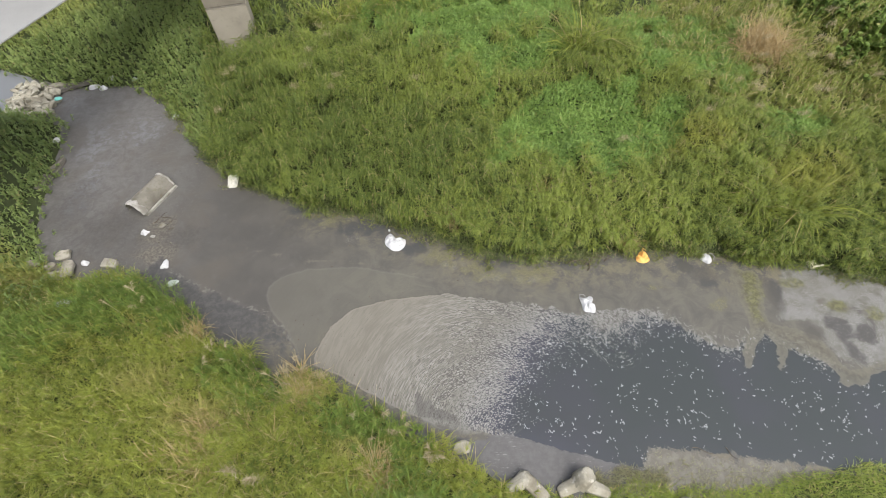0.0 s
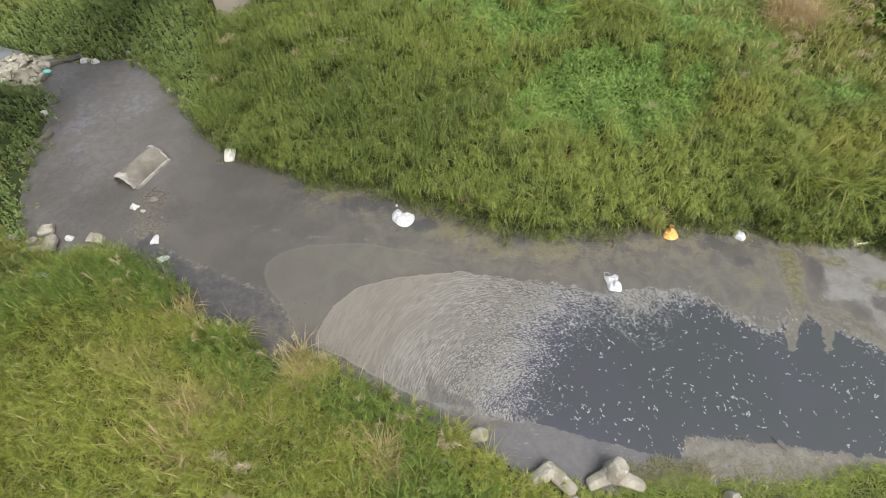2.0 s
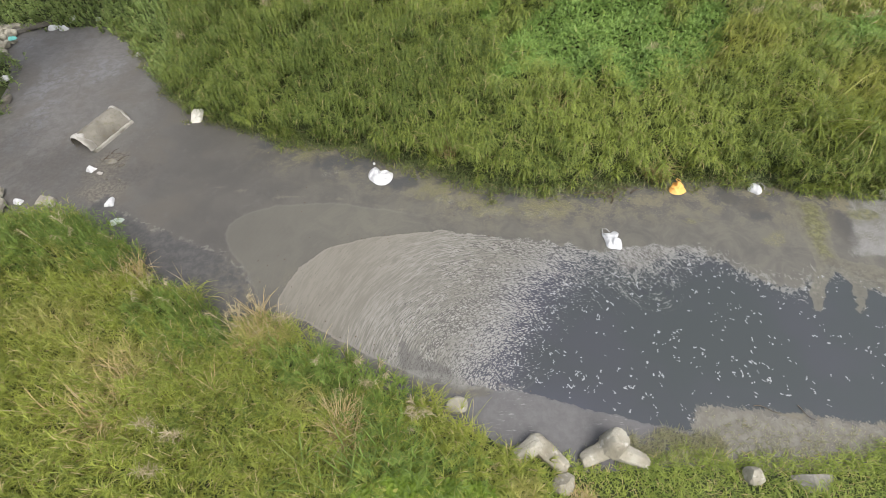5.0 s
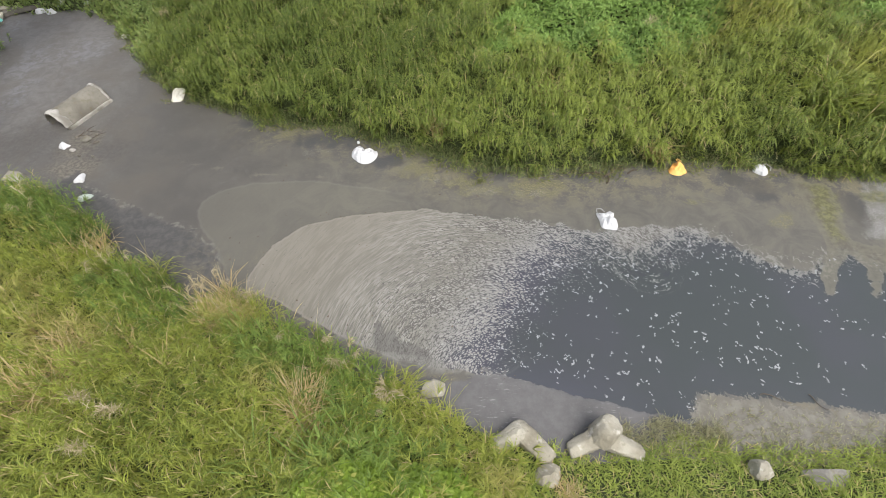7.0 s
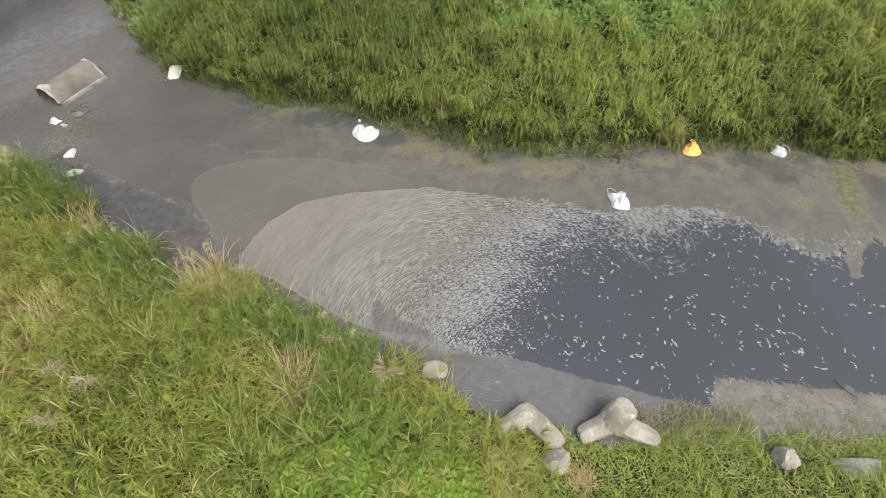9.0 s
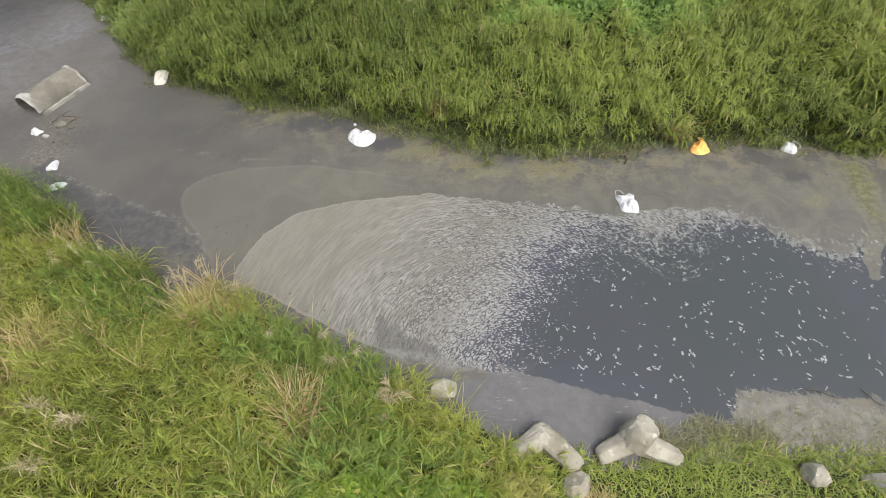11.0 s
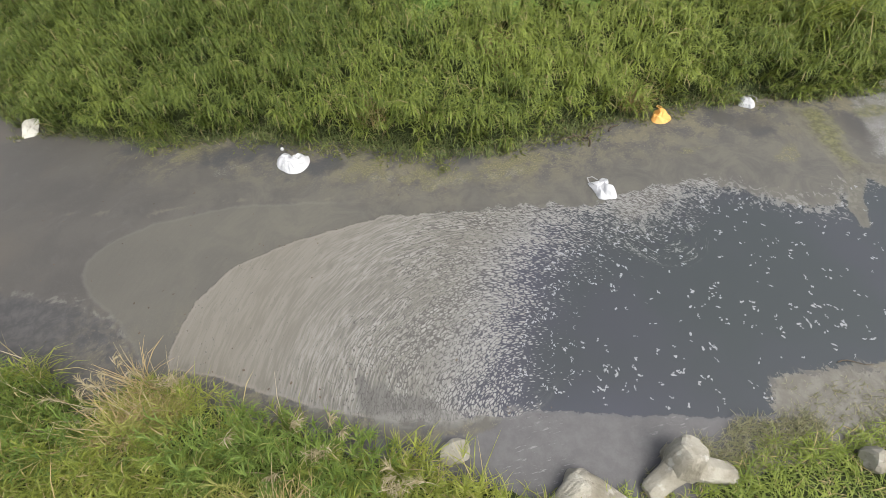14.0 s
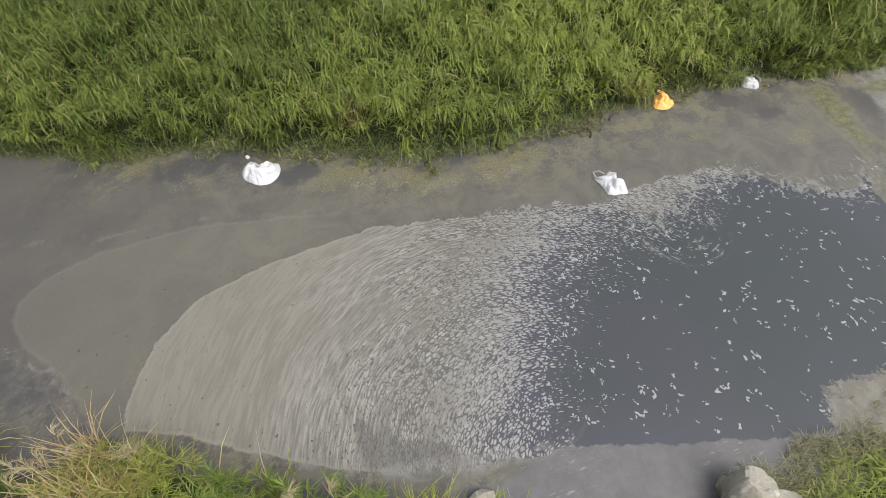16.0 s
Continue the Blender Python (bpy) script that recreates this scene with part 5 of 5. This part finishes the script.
def oblong(half_x, half_y, n=14):
    """Radii round a rounded oblong."""
    return [0.94 / ((abs(math.cos(a)) / half_x) ** 5 + (abs(math.sin(a)) / half_y) ** 5) ** 0.2 for a in (2 * math.pi * i / n for i in range(n))]


def outline(points, n=16):
    """Radii round the origin to an outline given as (degrees, radius), in order of the degrees."""
    deg, rad = zip(*points)
    return [float(np.interp(360 * i / n, deg, rad, period=360)) for i in range(n)]


SACK = plastic_material("stained_sack", (0.58, 0.56, 0.5), (0.36, 0.33, 0.27), 0.7)
W = 0.01
one = bag(pose(-1.77, 10.0, W), outline([(30, 0.38), (62, 0.13), (84, 0.16), (109, 0.44), (130, 0.42), (156, 0.37), (190, 0.32), (228, 0.28), (294, 0.38), (342, 0.38)]), 0.16, WHITE, "crumpled white plastic bag stranded in shallow water", seed=2, folds=0.95)
part("fold", loop_strip([(0.06, 0.1, 0.12), (0.14, 0.0, 0.13), (0.13, -0.1, 0.12), (0.18, -0.24, 0.05)], 0.05, 0.02), WHITE, one)
part("flap", loop_strip([(0.24, 0.16, 0.03), (0.19, 0.02, 0.1), (0.27, -0.1, 0.05)], 0.08, 0.008), CLEAR, one, "thin see-through flap of the bag")
bag(pose(4.3, 7.4, W), outline([(50, 0.33), (70, 0.31), (95, 0.2), (118, 0.26), (124, 0.38), (140, 0.3), (165, 0.19), (200, 0.2), (231, 0.3), (270, 0.28), (293, 0.34), (320, 0.26), (0, 0.17), (20, 0.11), (34, 0.18)]), 0.13, WHITE, "bulging white plastic bag with a clear torn handle", seed=5, folds=0.7,
    handle=[(-0.04, 0.2, 0.07), (-0.1, 0.32, 0.06), (-0.2, 0.33, 0.05), (-0.22, 0.22, 0.05), (-0.16, 0.1, 0.07)])
bag(pose(6.45, 9.04, W), outline([(20, 0.22), (50, 0.24), (72, 0.3), (95, 0.26), (125, 0.15), (160, 0.2), (205, 0.24), (250, 0.2), (300, 0.2), (340, 0.24)]), 0.12, ORANGE, "bright orange plastic bag at the foot of the grass", seed=9, folds=0.95,
    handle=[(0.06, 0.1, 0.14), (0.02, 0.26, 0.12), (0.1, 0.34, 0.08), (0.18, 0.26, 0.06)], handle_material=ORANGE)
bag(pose(8.52, 8.93, W), outline([(0, 0.19), (40, 0.2), (70, 0.2), (100, 0.22), (140, 0.13), (170, 0.2), (195, 0.18), (240, 0.14), (275, 0.2), (320, 0.19)]), 0.13, WHITE, "white plastic bag knotted beside the far bank", seed=12,
    handle=[(0.08, 0.12, 0.08), (0.2, 0.16, 0.08), (0.28, 0.05, 0.05), (0.22, -0.06, 0.04)])
bag(pose(-8.0, 13.1, 0.06, 14, 0, 4), outline([(20, 0.2), (60, 0.33), (85, 0.3), (118, 0.34), (160, 0.2), (200, 0.19), (242, 0.32), (270, 0.27), (300, 0.31), (340, 0.19)]), 0.06, SACK, "flat stained white sack at the water's edge", "sack", 15, name="sack", folds=0.7)
bag(pose(-11.42, 17.15, W), (0.20, 0.12, 0.11, 0.16, 0.19, 0.11), 0.14, WHITE, "small white bag caught under the far bank", seed=17)
bag(pose(-15.85, 19.4, W, 0, 0, 35), (0.26, 0.12, 0.10, 0.23, 0.11, 0.10), 0.18, WHITE, "long white bag beside the undergrowth", seed=19)
bag(pose(-15.4, 19.3, W, 0, 0, 15), (0.20, 0.14, 0.14, 0.19, 0.12, 0.12), 0.16, WHITE, "crumpled white bag beside the undergrowth", seed=20)
bag(pose(-15.2, 19.85, 0.1, 0, 0, 60), (0.23, 0.12, 0.11, 0.20, 0.11, 0.11), 0.18, WHITE, "white bag hanging in the undergrowth", seed=21)
bag(pose(-14.05, 19.75, 0.15, 0, 0, 10), (0.15, 0.10, 0.14, 0.11, 0.14, 0.09), 0.1, GREEN, "pale green torn bag in the undergrowth", seed=22)
bag(pose(-15.85, 15.75, 0.06, 0, 0, 40), (0.22, 0.12, 0.11, 0.19, 0.12, 0.12), 0.16, WHITE, "white bag lying on the bank stones", seed=23)
bag(pose(-16.95, 18.4, 0.18, 0, 0, 30), (0.18, 0.10, 0.09, 0.15, 0.08, 0.10), 0.1, TEAL, "teal plastic sheet caught on the stones", "plastic sheet", 24, name="plastic_sheet")
bag(pose(-10.55, 10.78, W, 0, 0, 20), (0.17, 0.09, 0.15, 0.08, 0.15, 0.08, 0.14, 0.09), 0.1, WHITE, "torn white rag on the mud", "rag", 25, name="rag", folds=0.9)
bag(pose(-9.4, 9.38, W, 0, 0, 5), (0.1, 0.13, 0.25, 0.12, 0.1, 0.18, 0.11, 0.18), 0.1, WHITE, "pointed white plastic bag in shallow water", seed=27)
bag(pose(-8.95, 8.66, 0.02, 0, 0, 20), (0.24, 0.12, 0.09, 0.2, 0.13, 0.1), 0.07, GREEN, "pale green plastic bag by the grass", seed=29)
bag(pose(-10.95, 7.3, 1.3, 0, 0, 10), (0.24, 0.12, 0.17, 0.22, 0.1, 0.15), 0.1, WHITE, "white plastic scrap caught in the bank grass", seed=31, folds=0.8)
bag(pose(-12.1, 9.55, 0.02, 0, 0, 80), oblong(0.1, 0.12), 0.12, WHITE, "small white carton by the slabs", "carton", 33, name="carton", folds=0.2)
bag(pose(-1.98, 10.55, W), (0.045, 0.03, 0.04, 0.05), 0.04, WHITE, "white scrap of foam in shallow water", "foam scrap", 35, name="foam_scrap")

crate = thing("foam_box", pose(11.9, 8.55, 0.0, 0, 0, 8), "broken cream foam box on the mud", "box", "litter along the stream")
part("base", box(bmesh.new(), -0.2, 0.2, -0.13, 0.13, 0.0, 0.04, 0.01), CREAM, crate)
part("front", box(bmesh.new(), -0.2, 0.2, -0.13, -0.095, 0.042, 0.16, 0.01), CREAM, crate)
part("back", box(bmesh.new(), -0.2, 0.08, 0.095, 0.13, 0.042, 0.14, 0.01), CREAM, crate)
part("end", box(bmesh.new(), -0.2, -0.16, -0.093, 0.093, 0.042, 0.17, 0.01), CREAM, crate)


# ---- twigs and debris ----
def twig(x, y, length, turn, seed, thick=0.01, label="dark wet twig lying on the mud"):
    r = random.Random(seed)
    bm = bmesh.new()
    n, ring = 7, 5
    prev = None
    for i in range(n + 1):
        q = i / n
        w = thick * (1 - 0.6 * q)
        c = Vector(((q - 0.5) * length, 0.09 * length * math.sin(q * 5 + seed), 0.02))
        cur = [bm.verts.new(c + Vector((0, math.cos(a) * w, math.sin(a) * w))) for a in (2 * math.pi * k / ring for k in range(ring))]
        if prev:
            for k in range(ring):
                bm.faces.new((prev[k], prev[(k + 1) % ring], cur[(k + 1) % ring], cur[k]))
        prev = cur
    ob = part("twig", bm, WOOD, None, "", True)
    ob.matrix_world = pose(x, y, 0.005, 0, 0, turn)
    return tagged(ob, label, "twig", "twigs on the mud")


for i, (x, y, l, a) in enumerate(((4.25, 9.0, 0.55, 12), (4.5, 8.92, 0.42, -35), (4.75, 9.06, 0.5, 48), (4.62, 8.78, 0.34, 66), (4.95, 9.14, 0.34, -8), (5.3, 9.04, 0.3, 20), (4.42, 9.16, 0.3, 80),
                                  (-10.2, 11.25, 0.5, 20), (-9.95, 11.05, 0.4, -50), (-10.3, 11.4, 0.35, 80), (-10.0, 11.45, 0.45, -20), (-9.75, 11.25, 0.4, 35), (-10.15, 11.6, 0.3, 60), (6.3, 3.1, 0.5, -12), (7.0, 3.0, 0.35, -50))):
    twig(x, y, l, a, i, 0.024 if i < 7 else 0.01)
boulder(51, -10.05, 11.1, 0.03, 0.17, 0.12, 0.1, 20, "small brown stone on the mud bar", PIPE)
for i, (x, y, s) in enumerate(((-9.85, 11.3, 0.07), (-9.7, 10.95, 0.09), (-10.4, 11.2, 0.06), (-9.5, 10.3, 0.06), (-9.9, 10.35, 0.05), (-8.2, 12.75, 0.06), (-8.45, 12.95, 0.05))):
    boulder(60 + i, x, y, 0.015, s, s * 0.7, s * 0.6, 40 * i, "small dark wet stone on the mud", WET_STONE)
boulder(52, -10.2, 10.6, 0.02, 0.1, 0.07, 0.06, 20, "small pale pebble on the mud bar", PIPE_RIM)
